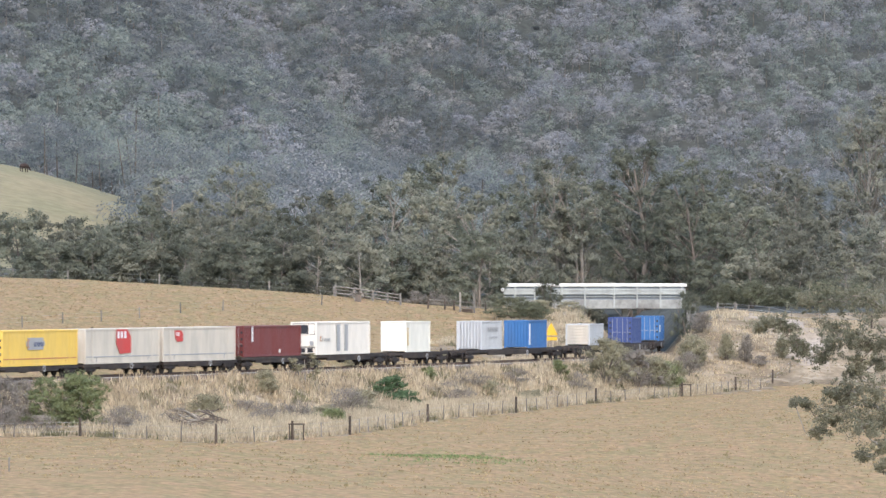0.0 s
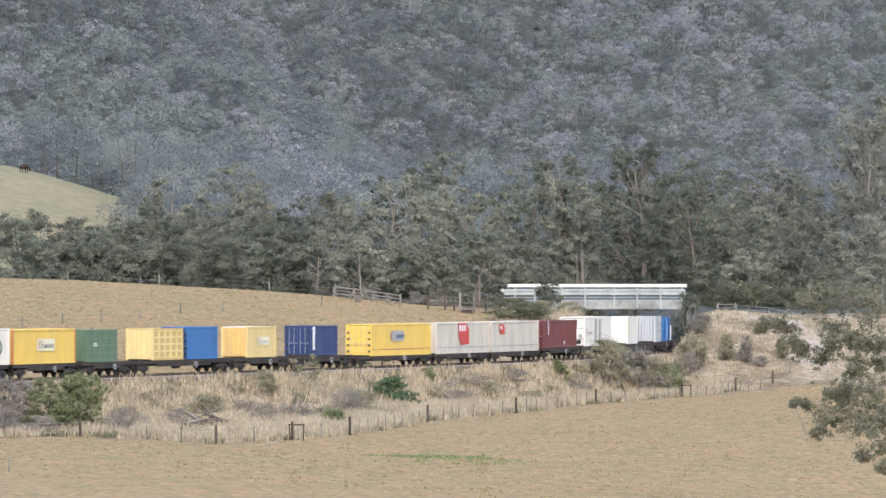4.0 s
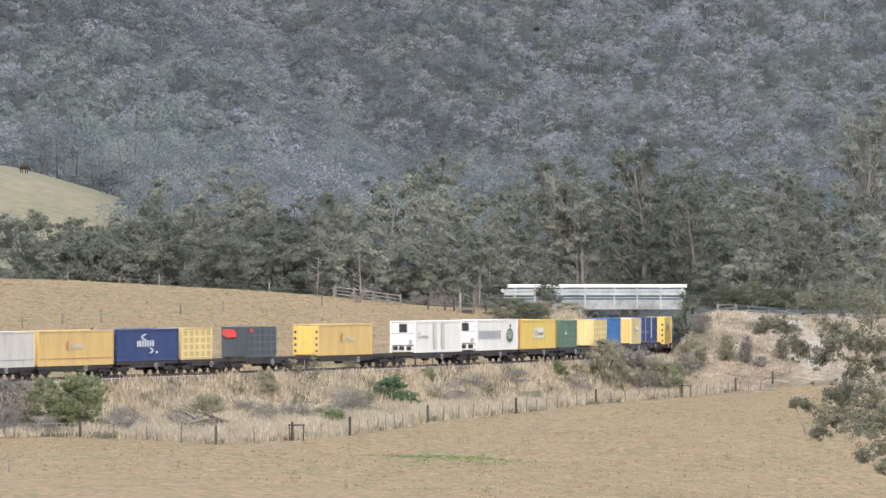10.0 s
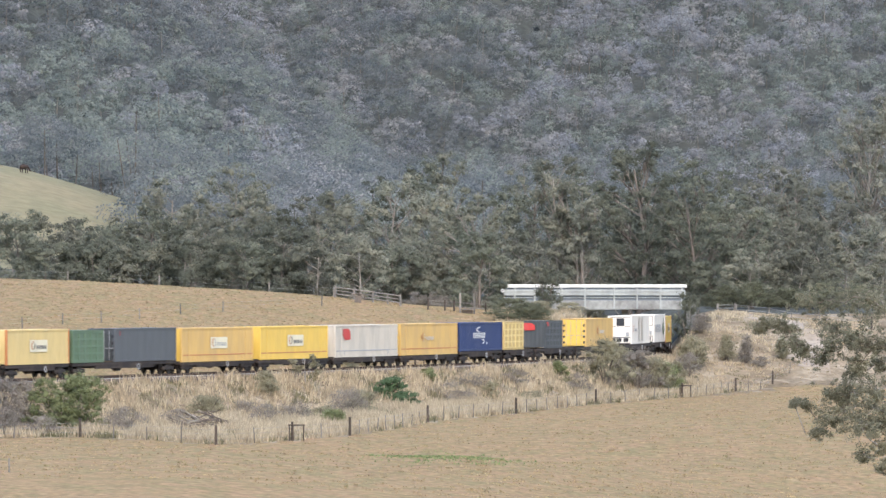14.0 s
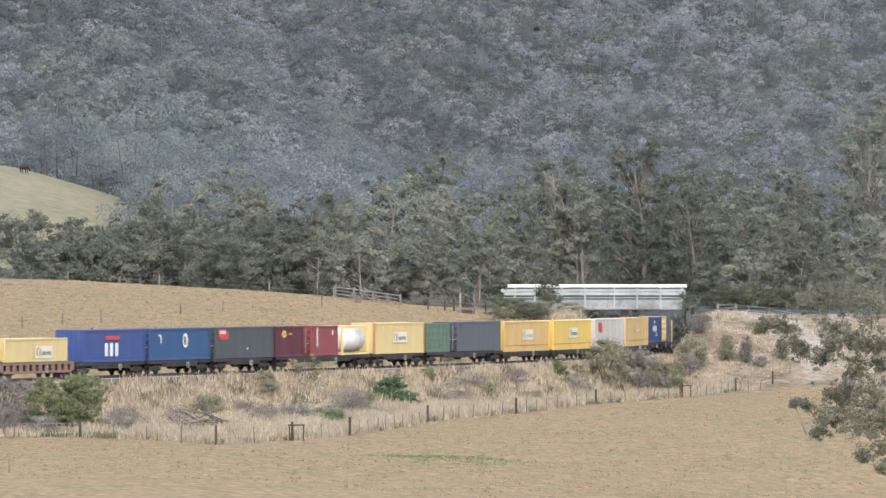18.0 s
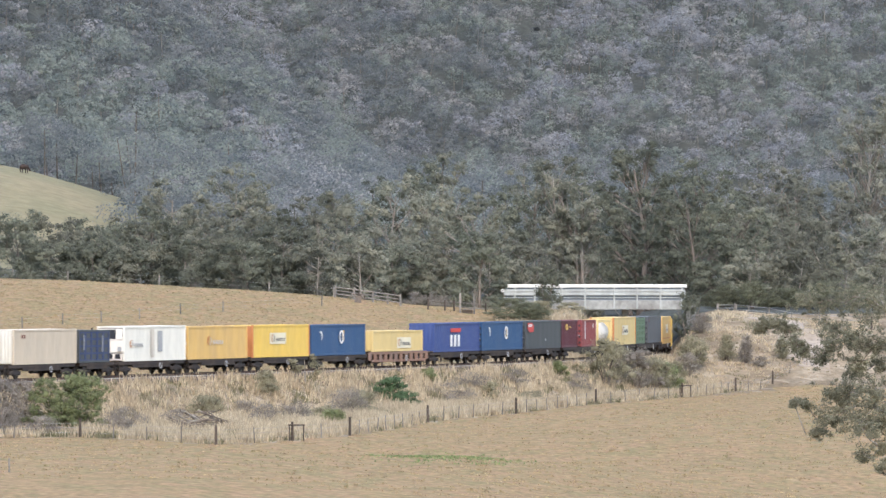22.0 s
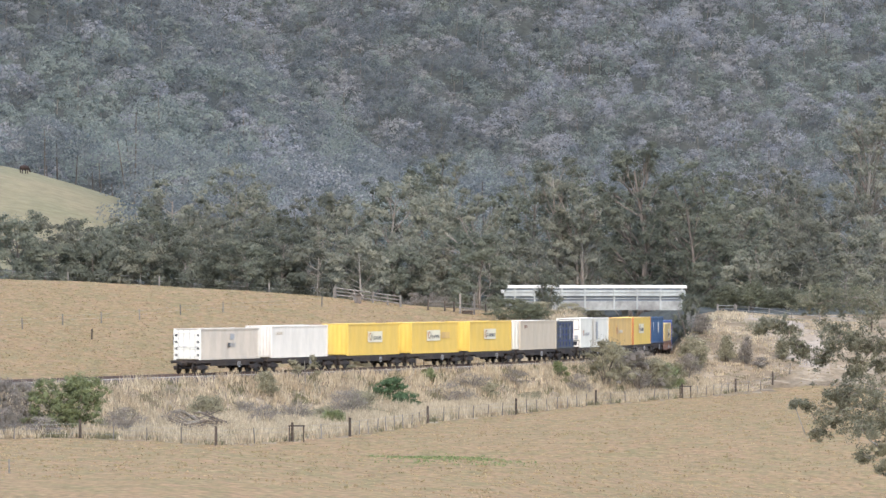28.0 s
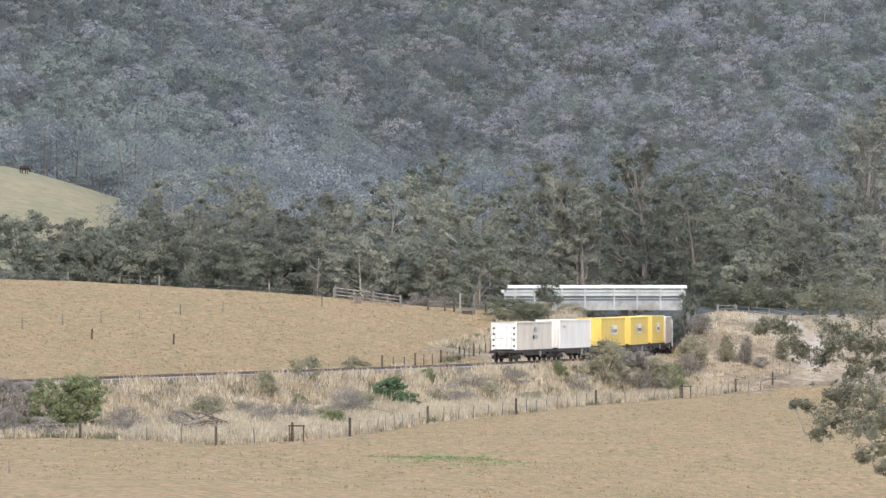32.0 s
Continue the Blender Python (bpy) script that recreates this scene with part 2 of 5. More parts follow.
def height(x, y):
    """The lie of the land."""
    shape = np.shape(x)
    x, y = np.asarray(x, float).ravel(), np.asarray(y, float).ravel()
    d, s = off_line(x, y)
    near = -3.4 + 0.10 * waves(x * 0.6, y * 0.4)
    # a low swell in the near pasture, and the swale between it and the fence
    near += np.interp(x, [-40, -14, -6, 2.2, 13.9, 22, 40], [1.6, 1.6, 1.0, 0.75, -0.5, -1.2, -1.9]) * (1 - smoothstep(y, 392, 440))
    near -= 0.6 * smoothstep(x, -16, -8) * np.exp(-((y - 446) / 20) ** 2)
    crest = np.interp(x, [-90, -48, -31, -19, -11, -2.7, 4.7, 12, 60], [9.0, 7.85, 7.05, 6.35, 5.68, 4.9, 4.25, 3.95, 3.6])
    lead = (S_LINE > -300) & (S_LINE < 213)
    line_y = np.interp(x, LINE_X[lead], LINE_Y[lead])
    rise = np.clip((y - line_y - 14) / np.maximum(738 - line_y - 14, 12), 0, 1)
    far = -0.7 + (crest + 0.7) * (0.75 * rise + 0.25 * rise * rise) + 0.10 * waves(x * 0.5, y * 0.35) * rise
    beyond = np.interp(y, [735, 790, 900, 1000, 1200, 1300, 1780, 2080, 2500, 3400, 4600], [0, -1.2, -1.0, 2, 9, 11, 15, 118, 215, 300, 360])
    far = far + beyond + 1.5 * smoothstep(x, 11, 16) * np.exp(-((y - 778) / 22) ** 2)
    far += 13.1 * np.exp(-((x + 80) / 37) ** 2) * np.exp(-((y - 1075) / 75) ** 2)
    # a nearer spur comes down from the left; gullies run down the main slope
    far += 46 * np.clip((-10 - x) / 62, 0, 1.7) * smoothstep(y, 1170, 1480) * (1 - smoothstep(y, 1560, 1900))
    far += smoothstep(y, 1780, 1980) * (7 * np.sin(x * 0.030 + y * 0.006 + 0.6) + 4 * np.sin(x * 0.071 - y * 0.012))
    w = smoothstep(d, -6, 6) * (1 - smoothstep(y, 735, 765))
    z = far * (1 - w) + near * w
    # the knoll beside the cutting, on which the road comes down from the bridge
    toe = 680 + 0.25 * (x - 30)
    knoll = -3.4 + (7.2 - 0.9 * smoothstep(x, 31, 42)) * smoothstep(y, toe, toe + 38) ** 0.8 + 0.25 * waves(x, y)
    k = smoothstep(x, 21, 26) * smoothstep(y, 650, 688)
    z = np.where((d > 0) & (y < 1500), z * (1 - k) + np.maximum(knoll, z) * k, z)
    fill = line_z(s) - 0.62 - np.maximum(np.abs(d) - 3.3, 0) * 0.40
    flank = smoothstep(s, 165, 195) * (d > 0)      # the knoll falls to the line at an easy slope
    cut = line_z(s) - 0.62 + np.maximum(np.abs(d) - 3.6 + 1.6 * flank, 0) * (0.95 + 0.3 * flank)
    z = np.clip(z, fill, cut)
    return z.reshape(shape)


def bareness(x, y):
    """How bare the knoll's face lies: 1 amid its ragged patch of earth, 0 outside."""
    return np.clip(1.7 - 1.5 * np.hypot((x - 35.6 - 0.10 * (712 - y)) / 3.8, (y - 712) / 26) - 0.45 * waves(x * 2.1, y * 0.9), 0, 1)


def bare_earth(x, y):
    return bareness(x, y) > 0.5


def ground_z(x, y):
    return float(height(np.array([x]), np.array([y]))[0])


def spaced(*runs):
    out = []
    for a, b, step in runs:
        out += list(np.arange(a, b, step))
    return np.array(out + [runs[-1][1]])


GX = spaced((-1500, -300, 100), (-300, -90, 14), (-90, 70, 1.6), (70, 200, 10), (200, 1600, 100))
GY = spaced((-900, 300, 60), (300, 480, 4), (480, 790, 1.6), (790, 1150, 8), (1150, 4700, 40))
gx, gy = np.meshgrid(GX, GY)
gz = height(gx, gy)
gv = np.stack([gx, gy, gz], -1).reshape(-1, 3)
ii = np.arange(len(GX) * len(GY)).reshape(len(GY), len(GX))
gf = np.stack([ii[:-1, :-1], ii[:-1, 1:], ii[1:, 1:], ii[1:, :-1]], -1).reshape(-1, 4)
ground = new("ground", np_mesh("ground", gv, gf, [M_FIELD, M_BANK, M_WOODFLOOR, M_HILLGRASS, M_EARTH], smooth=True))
tagged(ground, "golden dry pasture rising to wooded hills", "ground", kind="structure")
fc = gv[gf].mean(1)
fd, fs = off_line(fc[:, 0], fc[:, 1])
slot = np.zeros(len(fc), np.int32)
FENCE_X = [-40.0, -25.9, -15.6, -10.6, -6.7, -1.2, 6.1, 13.7, 22.4, 29.0, 33.3, 45]
FENCE_Y = [482, 484, 466, 477, 488, 533.2, 566, 607.5, 635.2, 672, 685, 712]
slot[(fd > -6) & (fd < 15.5) & (fs > -400) & (fs < 215)] = 1
slot[(fd > 0) & (fs < 215) & (fc[:, 0] > -60) & (fc[:, 1] > np.interp(fc[:, 0], FENCE_X, FENCE_Y))] = 1
slot[(fc[:, 0] > 23) & (fc[:, 1] > 684) & (fc[:, 1] < 790) & (fd > -10)] = 1
slot[(fd < 0) & (fs > 140) & (fs < 290) & (fd > -16)] = 1
slot[bare_earth(fc[:, 0], fc[:, 1])] = 4
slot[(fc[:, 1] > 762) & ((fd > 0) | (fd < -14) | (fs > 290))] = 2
slot[(np.hypot((fc[:, 0] + 88) / 66, (fc[:, 1] - 1040) / 110) < 1)] = 3
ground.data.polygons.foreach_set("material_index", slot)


# ---------------------------------------------------------------- foliage
def unit(v):
    return v / np.maximum(np.linalg.norm(v, axis=-1, keepdims=True), 1e-9)


def leaf_cloud(rng, centres, radii, per, size, jitter=0.7, upright=0.0, stretch=1.6, heads=None, cores=None, dome=0.55, shell=(0.62, 1.08), own=0.35, cap=0.35):
    """Small leaf sprays over the skin of many rounded clumps: arrays of corners and triangles."""
    centres, radii = np.asarray(centres, float), np.asarray(radii, float)
    n = len(centres) * per
    c = np.repeat(centres, per, 0)
    r = np.repeat(radii, per, 0)
    out = unit(rng.normal(size=(n, 3)))
    out[:, 2] = np.where(rng.random(n) < cap, np.abs(out[:, 2]), out[:, 2])
    at = c + out * r * rng.uniform(*shell, (n, 1))
    face = out * own
    for pivots, share in ((heads, 0.7), (cores, dome)):       # sprays face outwards from their head of foliage and from the whole crown
        if pivots is not None:
            face = face + unit(at - np.repeat(np.asarray(pivots, float), per, 0)) * share
    nor = unit(unit(face) + rng.normal(size=(n, 3)) * jitter)
    a = unit(np.cross(nor, rng.normal(size=(n, 3))))
    if upright:
        a = unit(a * (1 - upright) + np.array([0, 0, 1.0]) * upright)
    b = np.cross(nor, a)
    sz = size * rng.uniform(0.6, 1.4, (n, 1))
    v = np.stack([at - a * sz * stretch * 0.5 - b * sz * 0.45, at + b * sz * 0.55, at + a * sz * stretch * 0.5 - b * sz * 0.2], 1).reshape(-1, 3)
    return v, np.arange(3 * n).reshape(-1, 3)


def masses(rng, centres, radii, seg=7, rings=3, rough=0.2):
    """The lumpy inner mass of each clump, open below: arrays of corners and triangles."""
    centres, radii = np.asarray(centres, float), np.asarray(radii, float)
    n = len(centres)
    k = 1 + seg * rings
    u = [(0.0, 0.0, 1.0)]
    for r in range(rings):
        e = math.pi * 0.76 * (r + 1) / rings
        for j in range(seg):
            a = TAU * (j + 0.5 * (r % 2)) / seg
            u.append((math.sin(e) * math.cos(a), math.sin(e) * math.sin(a), math.cos(e)))
    tri = [(0, 1 + j, 1 + (j + 1) % seg) for j in range(seg)]
    for r in range(rings - 1):
        for j in range(seg):
            a, c = 1 + r * seg + j, 1 + r * seg + (j + 1) % seg
            tri += [(a, a + seg, c), (c, a + seg, c + seg)]
    turn = rng.random(n) * TAU
    u = np.array(u)
    cx, sx = np.cos(turn)[:, None], np.sin(turn)[:, None]
    d = np.stack([u[:, 0] * cx - u[:, 1] * sx, u[:, 0] * sx + u[:, 1] * cx, np.broadcast_to(u[:, 2], (n, k))], -1)
    d = d * (1 + rng.normal(size=(n, k, 1)) * rough)
    v = centres[:, None] + d * radii[:, None]
    f = np.array(tri)[None] + (np.arange(n) * k)[:, None, None]
    return v.reshape(-1, 3), f.reshape(-1, 3)


def foliage_mesh(name, leaf, sprays, inner):
    """Leaf sprays over their inner masses, as one mesh."""
    (v0, f0), (v1, f1) = sprays, inner
    return np_mesh(name, np.concatenate([v0, v1]), np.concatenate([f0, f1 + len(v0)]), leaf, np.arange(len(f0) + len(f1)) >= len(f0))


def limb(verts, faces, pts, r0, r1, sides=5):
    """A tapered, bent limb through the points, added to the lists."""
    pts = [Vector(p) for p in pts]
    base = len(verts)
    for i, p in enumerate(pts):
        ax = (pts[min(i + 1, len(pts) - 1)] - pts[max(i - 1, 0)]).normalized()
        u = ax.orthogonal().normalized()
        w = ax.cross(u)
        r = r0 + (r1 - r0) * i / (len(pts) - 1)
        for k in range(sides):
            q = 2 * math.pi * k / sides
            verts.append(tuple(p + (u * math.cos(q) + w * math.sin(q)) * r))
    for i in range(len(pts) - 1):
        for k in range(sides):
            a, b = base + i * sides + k, base + i * sides + (k + 1) % sides
            faces.append((a, b, b + sides, a + sides))


def gum_tree(seed, x, y, z, tall, wide, leaf, label, name="gum_tree", group="", bark=None, bare=0.12, clumps=60, per=90, size=0.42, lean=0.0, category="tree"):
    """A eucalypt: a tapered, forking trunk and a billowing, broken crown of many leaf sprays."""
    rng = np.random.default_rng(seed)
    tree = thing(name, label, category, group, pose(x, y, z - 0.25))
    verts, faces = [], []
    top = np.array([lean * tall + rng.normal() * 0.03 * tall, rng.normal() * 0.03 * tall, tall * 0.82])
    knee = np.array([rng.normal() * 0.03 * tall + lean * tall * 0.4, rng.normal() * 0.03 * tall, tall * 0.38])
    limb(verts, faces, [(0, 0, -0.1), tuple(knee * 0.5), tuple(knee), tuple(top)], 0.018 * tall + 0.05, 0.005 * tall, 7)
    cs, rs, hs = [], [], []
    heads = max(6, clumps // 7)
    for i in range(heads):
        # a head of foliage: a few billows round one limb's end
        f = bare + (0.95 - bare) * (i + rng.random() * 0.7) / heads
        edge = math.sqrt(max(0.05, 1 - abs((f - 0.44) / 0.58) ** 2.2))
        ang = i * 2.4 + rng.normal() * 0.5
        reach = wide * 0.5 * edge * rng.uniform(0.45, 0.92)
        tip = np.array([top[0] * f + math.cos(ang) * reach, top[1] * f + math.sin(ang) * reach, tall * f])
        g = max(0.08, f - rng.uniform(0.12, 0.3))
        start = knee * (g / 0.38) if g < 0.38 else knee + (top - knee) * min((g - 0.38) / 0.44, 1.0)
        mid = start * 0.45 + tip * 0.55 + np.array([0, 0, -0.05 * reach])
        limb(verts, faces, [tuple(start), tuple(mid), tuple(tip)], 0.005 * tall, 0.002 * tall, 4)
        spread = wide * rng.uniform(0.11, 0.17)
        for j in range(6):
            c = tip + unit(rng.normal(size=3)) * np.array([1, 1, 0.8]) * spread * rng.uniform(0.45, 1.1)
            k = spread * rng.uniform(0.32, 0.8) * min(1.0, 9.5 / wide)
            cs.append(c)
            hs.append(tip - np.array([0, 0, spread * 0.3]))
            rs.append((k, k, k * rng.uniform(0.6, 0.95)))
            if j % 3 == 1:
                limb(verts, faces, [tuple(mid), tuple((mid + c) / 2 + np.array([0, 0, 0.1])), tuple(c)], 0.004 * tall, 0.0012 * tall, 3)
    part("trunk", np_mesh("trunk", verts, faces, bark or M_BARK, smooth=True), None, tree)
    v, f = leaf_cloud(rng, cs, rs, per, size, 0.34, 0.1, dome=0.4, own=0.8, cap=0.66, heads=hs, cores=[(0, 0, tall * 0.4)] * len(cs), shell=(0.6, 1.25))
    keep = v[:, 2].reshape(-1, 3).min(1) > max(tall * bare * 0.4, 0.1)
    inner = masses(rng, np.array(cs), np.array(rs) * 0.42, 5, 2, 0.25)
    part("crown", foliage_mesh("crown", leaf, (v, f[keep]), inner), None, tree)
    return tree


def old_gum(x, y, z, heads):
    """A wide old eucalypt with long open limbs: heads of foliage given as (sideways, up, spread)."""
    rng = np.random.default_rng(77)
    tree = thing("gum_tree", "grey-green gum tree with long open drooping limbs at the pasture's edge", "tree", at=pose(x, y, z - 0.2))
    v, f = [], []
    limb(v, f, [(0, 0, -0.1), (0.2, 0.1, 3.0), (-0.2, 0.3, 6.5), (0.3, 0, 11.0), (0.1, 0, 15.0)], 0.42, 0.08, 8)
    part("trunk", np_mesh("trunk", v, f, M_BARK, smooth=True), None, tree)
    cs, rs, hs = [], [], []
    tips = []
    for i, (hx, hz, spread) in enumerate(sorted(heads, key=lambda h: abs(h[0]))):
        tip = np.array([hx, rng.normal() * 1.0, hz])
        # each limb forks from the nearest limb that stands closer to the trunk
        inner = [q for q in tips if abs(q[0]) < abs(hx) - 0.5]
        root = min(inner, key=lambda q: np.linalg.norm(q - tip)) if inner else np.array([0.0, 0.1, min(max(hz * 0.5 + 1.2, 2.0), 11.0)])
        tips.append(tip)
        mid = root * 0.5 + tip * 0.5 + np.array([0.0, rng.normal() * 0.1, rng.normal() * 0.25 - 0.1])
        v, f = [], []
        limb(v, f, [tuple(root), tuple(root * 0.6 + mid * 0.4 + np.array([0, 0, 0.12])), tuple(mid), tuple(tip)], 0.06 if abs(hx) < 4 else 0.04, 0.02, 5)
        for j in range(int(14 + 44 * spread)):
            c = tip + rng.normal(size=3) * np.array([1, 1, 0.75]) * spread * 0.85
            k = rng.uniform(0.10, 0.22) + spread * rng.uniform(0.02, 0.14)
            cs.append(c)
            hs.append(tip)
            rs.append((k, k, k * rng.uniform(0.6, 0.9)))
            if j % 8 == 1:
                limb(v, f, [tuple(mid * 0.3 + tip * 0.7), tuple((tip + c) / 2 + np.array([0, 0, 0.12])), tuple(c)], 0.03, 0.012, 3)
        part("branch", np_mesh("branch", v, f, M_BARK, smooth=True), None, tree)
    v, f = leaf_cloud(rng, cs, rs, 36, 0.06, 0.55, 0.35, 2.2, heads=hs, cores=[(0, 0, 6.0)] * len(cs), dome=0.3, own=0.6, shell=(0.2, 1.3))
    part("crown", np_mesh("crown", v, f, M_GUM_NEAR), None, tree)
    return tree


def shrub(seed, x, y, tall, wide, leaf, label, name="shrub", per=130, size=0.22, stems=5, sparse=1.0, category="shrub", clumps=14, deep=None):
    """A many-stemmed bush with an uneven crown."""
    rng = np.random.default_rng(seed)
    z = ground_z(x, y)
    bush = thing(name, label, category, "", pose(x, y, z - 0.1))
    cs, rs = [], []
    deep = deep or wide
    for i in range(stems):
        a = i * 2.4 + rng.random()
        tip = (math.cos(a) * wide * 0.28, math.sin(a) * deep * 0.28, tall * rng.uniform(0.55, 0.85))
        verts, faces = [], []
        limb(verts, faces, [(math.cos(a) * 0.1, math.sin(a) * 0.1, 0), (tip[0] * 0.35, tip[1] * 0.35, tip[2] * 0.5), tip], 0.02 * tall + 0.015, 0.012, 4)
        part("stem", np_mesh("stem", verts, faces, M_DARKBARK, smooth=True), None, bush)
    for i in range(clumps):
        a, q = rng.random() * 6.283, math.sqrt(rng.random())
        h = rng.random()
        edge = math.sqrt(max(0.1, 1 - (h * 0.95) ** 2))
        k = rng.uniform(0.10, 0.18)
        cs.append((math.cos(a) * q * edge * wide * 0.42, math.sin(a) * q * edge * deep * 0.42, tall * (0.14 + 0.74 * h)))
        rs.append((k * wide, k * deep, k * tall * 0.9))
    v, f = leaf_cloud(rng, cs, rs, max(8, int(per * sparse)), size, 0.45, cores=[(0, 0, tall * 0.2)] * len(cs), shell=(0.4, 1.25))
    keep = v[:, 2].reshape(-1, 3).min(1) > 0.03
    inner = masses(rng, np.array(cs), np.array(rs) * 0.38, 5, 2, 0.3)
    part("foliage", foliage_mesh("foliage", leaf, (v, f[keep]), inner) if sparse > 0.8 else np_mesh("foliage", v, f[keep], leaf), None, bush)
    return bush


# ---------------------------------------------------------------- permanent way
def strip(name, profile, s0, s1, step, mat, parent=None, label="", smooth=False):
    """A long body with one cross-section (d, z) swept along the line."""
    ss = np.arange(s0, s1 + 0.1, step)
    v = []
    for s in ss:
        for d, z in profile:
            v.append(on_line(s, d, z)[:3])
    k = len(profile)
    f = [(i * k + j, i * k + (j + 1) % k, (i + 1) * k + (j + 1) % k, (i + 1) * k + j) for i in range(len(ss) - 1) for j in range(k)]
    me = np_mesh(name, v, f, mat, smooth)
    ob = new(name, me)
    ob.parent = parent
    if label:
        ob["label"] = label
    return ob


railway = tagged(new("railway_track"), "single railway track of worn rails on grey ballast", "railway track", kind="structure")
strip("ballast", [(-2.5, -0.66), (-1.75, -0.24), (1.75, -0.24), (2.5, -0.66)], -420, 520, 4, M_BALLAST, railway)
for side in (-0.7525, 0.7525):
    strip("rail", [(side - 0.07, -0.172), (side - 0.04, -0.14), (side - 0.035, 0.0), (side + 0.035, 0.0), (side + 0.04, -0.14), (side + 0.07, -0.172)], -420, 520, 4, M_RAIL, railway)
sl = box(-1.25, 1.25, -0.12, 0.12, -0.30, -0.175, 0.02)
sleeper_mesh = bm_mesh("sleeper", sl, M_SLEEPER)
for i in range(290):
    x, y, z, h = on_line(6 + i * 0.68)
    part("sleeper", sleeper_mesh, None, railway, at=pose(x, y, z, 0, 0, -math.degrees(h)))

# ---------------------------------------------------------------- woods on the hills
def woods(seed, name, label, rows, leaf, tris, sz, heads=12, trunk_share=0.3, bark=None, green=0.0, relief=0.6):
    """Many gum trees as one body of foliage, with their trunks."""
    rng = np.random.default_rng(seed)
    arr = np.array(rows)
    foot = height(arr[:, 0], arr[:, 1])
    n = len(arr)
    slim = rng.uniform(0.26, 0.40, n)
    mid = np.stack([arr[:, 0], arr[:, 1], foot + arr[:, 2] * (0.96 - slim)], 1)
    span = np.stack([arr[:, 3] * 0.5, arr[:, 3] * 0.5, arr[:, 2] * slim], 1)
    centre, radius = [], []
    for j in range(heads):
        # heads of foliage over a rounded dome
        up = 1 - 1.5 * (j + 0.2) / heads + rng.normal(size=n) * 0.1
        a = j * 2.4 + rng.random(n) * 1.2
        q = np.sqrt(np.clip(1 - up * up, 0.05, 1))
        way = np.stack([np.cos(a) * q, np.sin(a) * q, up], 1) * rng.uniform(0.62, 0.92, (n, 1))
        rad = arr[:, 3] * rng.uniform(0.5, 1.0, n) * 0.80 / math.sqrt(heads)
        centre.append(mid + way * span)
        radius.append(np.stack([rad, rad, rad * rng.uniform(0.65, 1.0, n)], 1))
    core = mid - np.array([0, 0, 1.2])
    centre, radius = np.concatenate(centre), np.concatenate(radius)
    v0, f0 = leaf_cloud(rng, centre, radius, tris, sz, 0.2, 0.0, 1.4, cores=np.concatenate([core] * heads), dome=0.8, own=relief, cap=0.7 if relief < 1 else 0.9, shell=(0.55, 1.15) if relief < 1 else (0.75, 1.1))
    ob = tagged(new(name, np_mesh(name, v0, f0, leaf)), label, "forest", kind="stuff")
    # each tree keeps one of a few tones, which gather in drifts
    drift = green + 0.45 * np.sin(arr[:, 0] * 0.041 + arr[:, 1] * 0.011) + 0.45 * np.sin(arr[:, 1] * 0.0165 - arr[:, 0] * 0.032 + 1.0) + rng.normal(size=n) * 1.0
    tone = np.where(rng.random(n) < 0.1, 4, np.array([2, 0, 1, 3])[np.digitize(drift, [-0.7, 0.2, 1.3])])
    ob.data.polygons.foreach_set("material_index", np.repeat(np.tile(tone, heads), tris).astype(np.int32))
    tv, tf = [], []
    for i in range(n):
        if rng.random() > trunk_share:
            continue
        x, y, tall, wide = arr[i]
        z, b, w, lx = foot[i], len(tv), 0.008 * tall + 0.05, rng.normal() * 0.06 * tall
        up = tall * rng.uniform(0.55, 0.95)
        y0 = y - wide * 0.3
        tv += [(x - w, y, z), (x + w, y, z), (x, y - w, z), (x + lx - w * 0.4, y0, z + up), (x + lx + w * 0.4, y0, z + up), (x + lx, y0 - w * 0.4, z + up)]
        tf += [(b, b + 1, b + 4, b + 3), (b + 1, b + 2, b + 5, b + 4), (b + 2, b, b + 3, b + 5)]
    part("trunks", np_mesh("trunks", tv, tf, bark or M_BARK), None, ob)["kind"] = "stuff"
    return ob


rng = np.random.default_rng(11)


def scatter(n, y0, y1, gap, low, high, slim=(0.55, 0.85), left=-1.0, right=1.0):
    """Places, heights and widths of trees that keep apart from one another."""
    rows, cells = [], {}
    for k in range(n):
        y = math.sqrt(rng.uniform(y0 ** 2, y1 ** 2))
        x = rng.uniform(left, right) * (784 / FOCAL * y + 12)
        cell = (int(x // gap), int(y // gap))
        near = [q for i in (-1, 0, 1) for j in (-1, 0, 1) for q in cells.get((cell[0] + i, cell[1] + j), ())]
        if any((x - a) ** 2 + (y - b) ** 2 < gap * gap for a, b in near):
            continue
        cells.setdefault(cell, []).append((x, y))
        tall = rng.uniform(low, high) * (1.3 if rng.random() < 0.15 else 1.0)
        rows.append((x, y, tall, tall * rng.uniform(*slim)))
    return rows


far_rows = scatter(9000, 1785, 2065, 4.9, 8, 13, (0.6, 0.9)) + scatter(600, 1600, 1785, 7.5, 8, 13, left=-1.0, right=-0.3)
spur_rows = scatter(5000, 1200, 1530, 5.2, 7.5, 12.5, left=-1.0, right=0.1)
mid_rows = [r for r in scatter(1700, 925, 1230, 7.2, 8, 14, (0.65, 0.95)) if r[1] > 1120 or r[0] / r[1] > -0.048]
d_, s_ = off_line([r[0] for r in mid_rows], [r[1] for r in mid_rows])
mid_rows = [r for r, d in zip(mid_rows, d_) if abs(d) > 7]
# the distance haze sits in these leaf colours, not in the air
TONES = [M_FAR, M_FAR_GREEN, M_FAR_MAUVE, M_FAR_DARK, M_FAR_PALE]
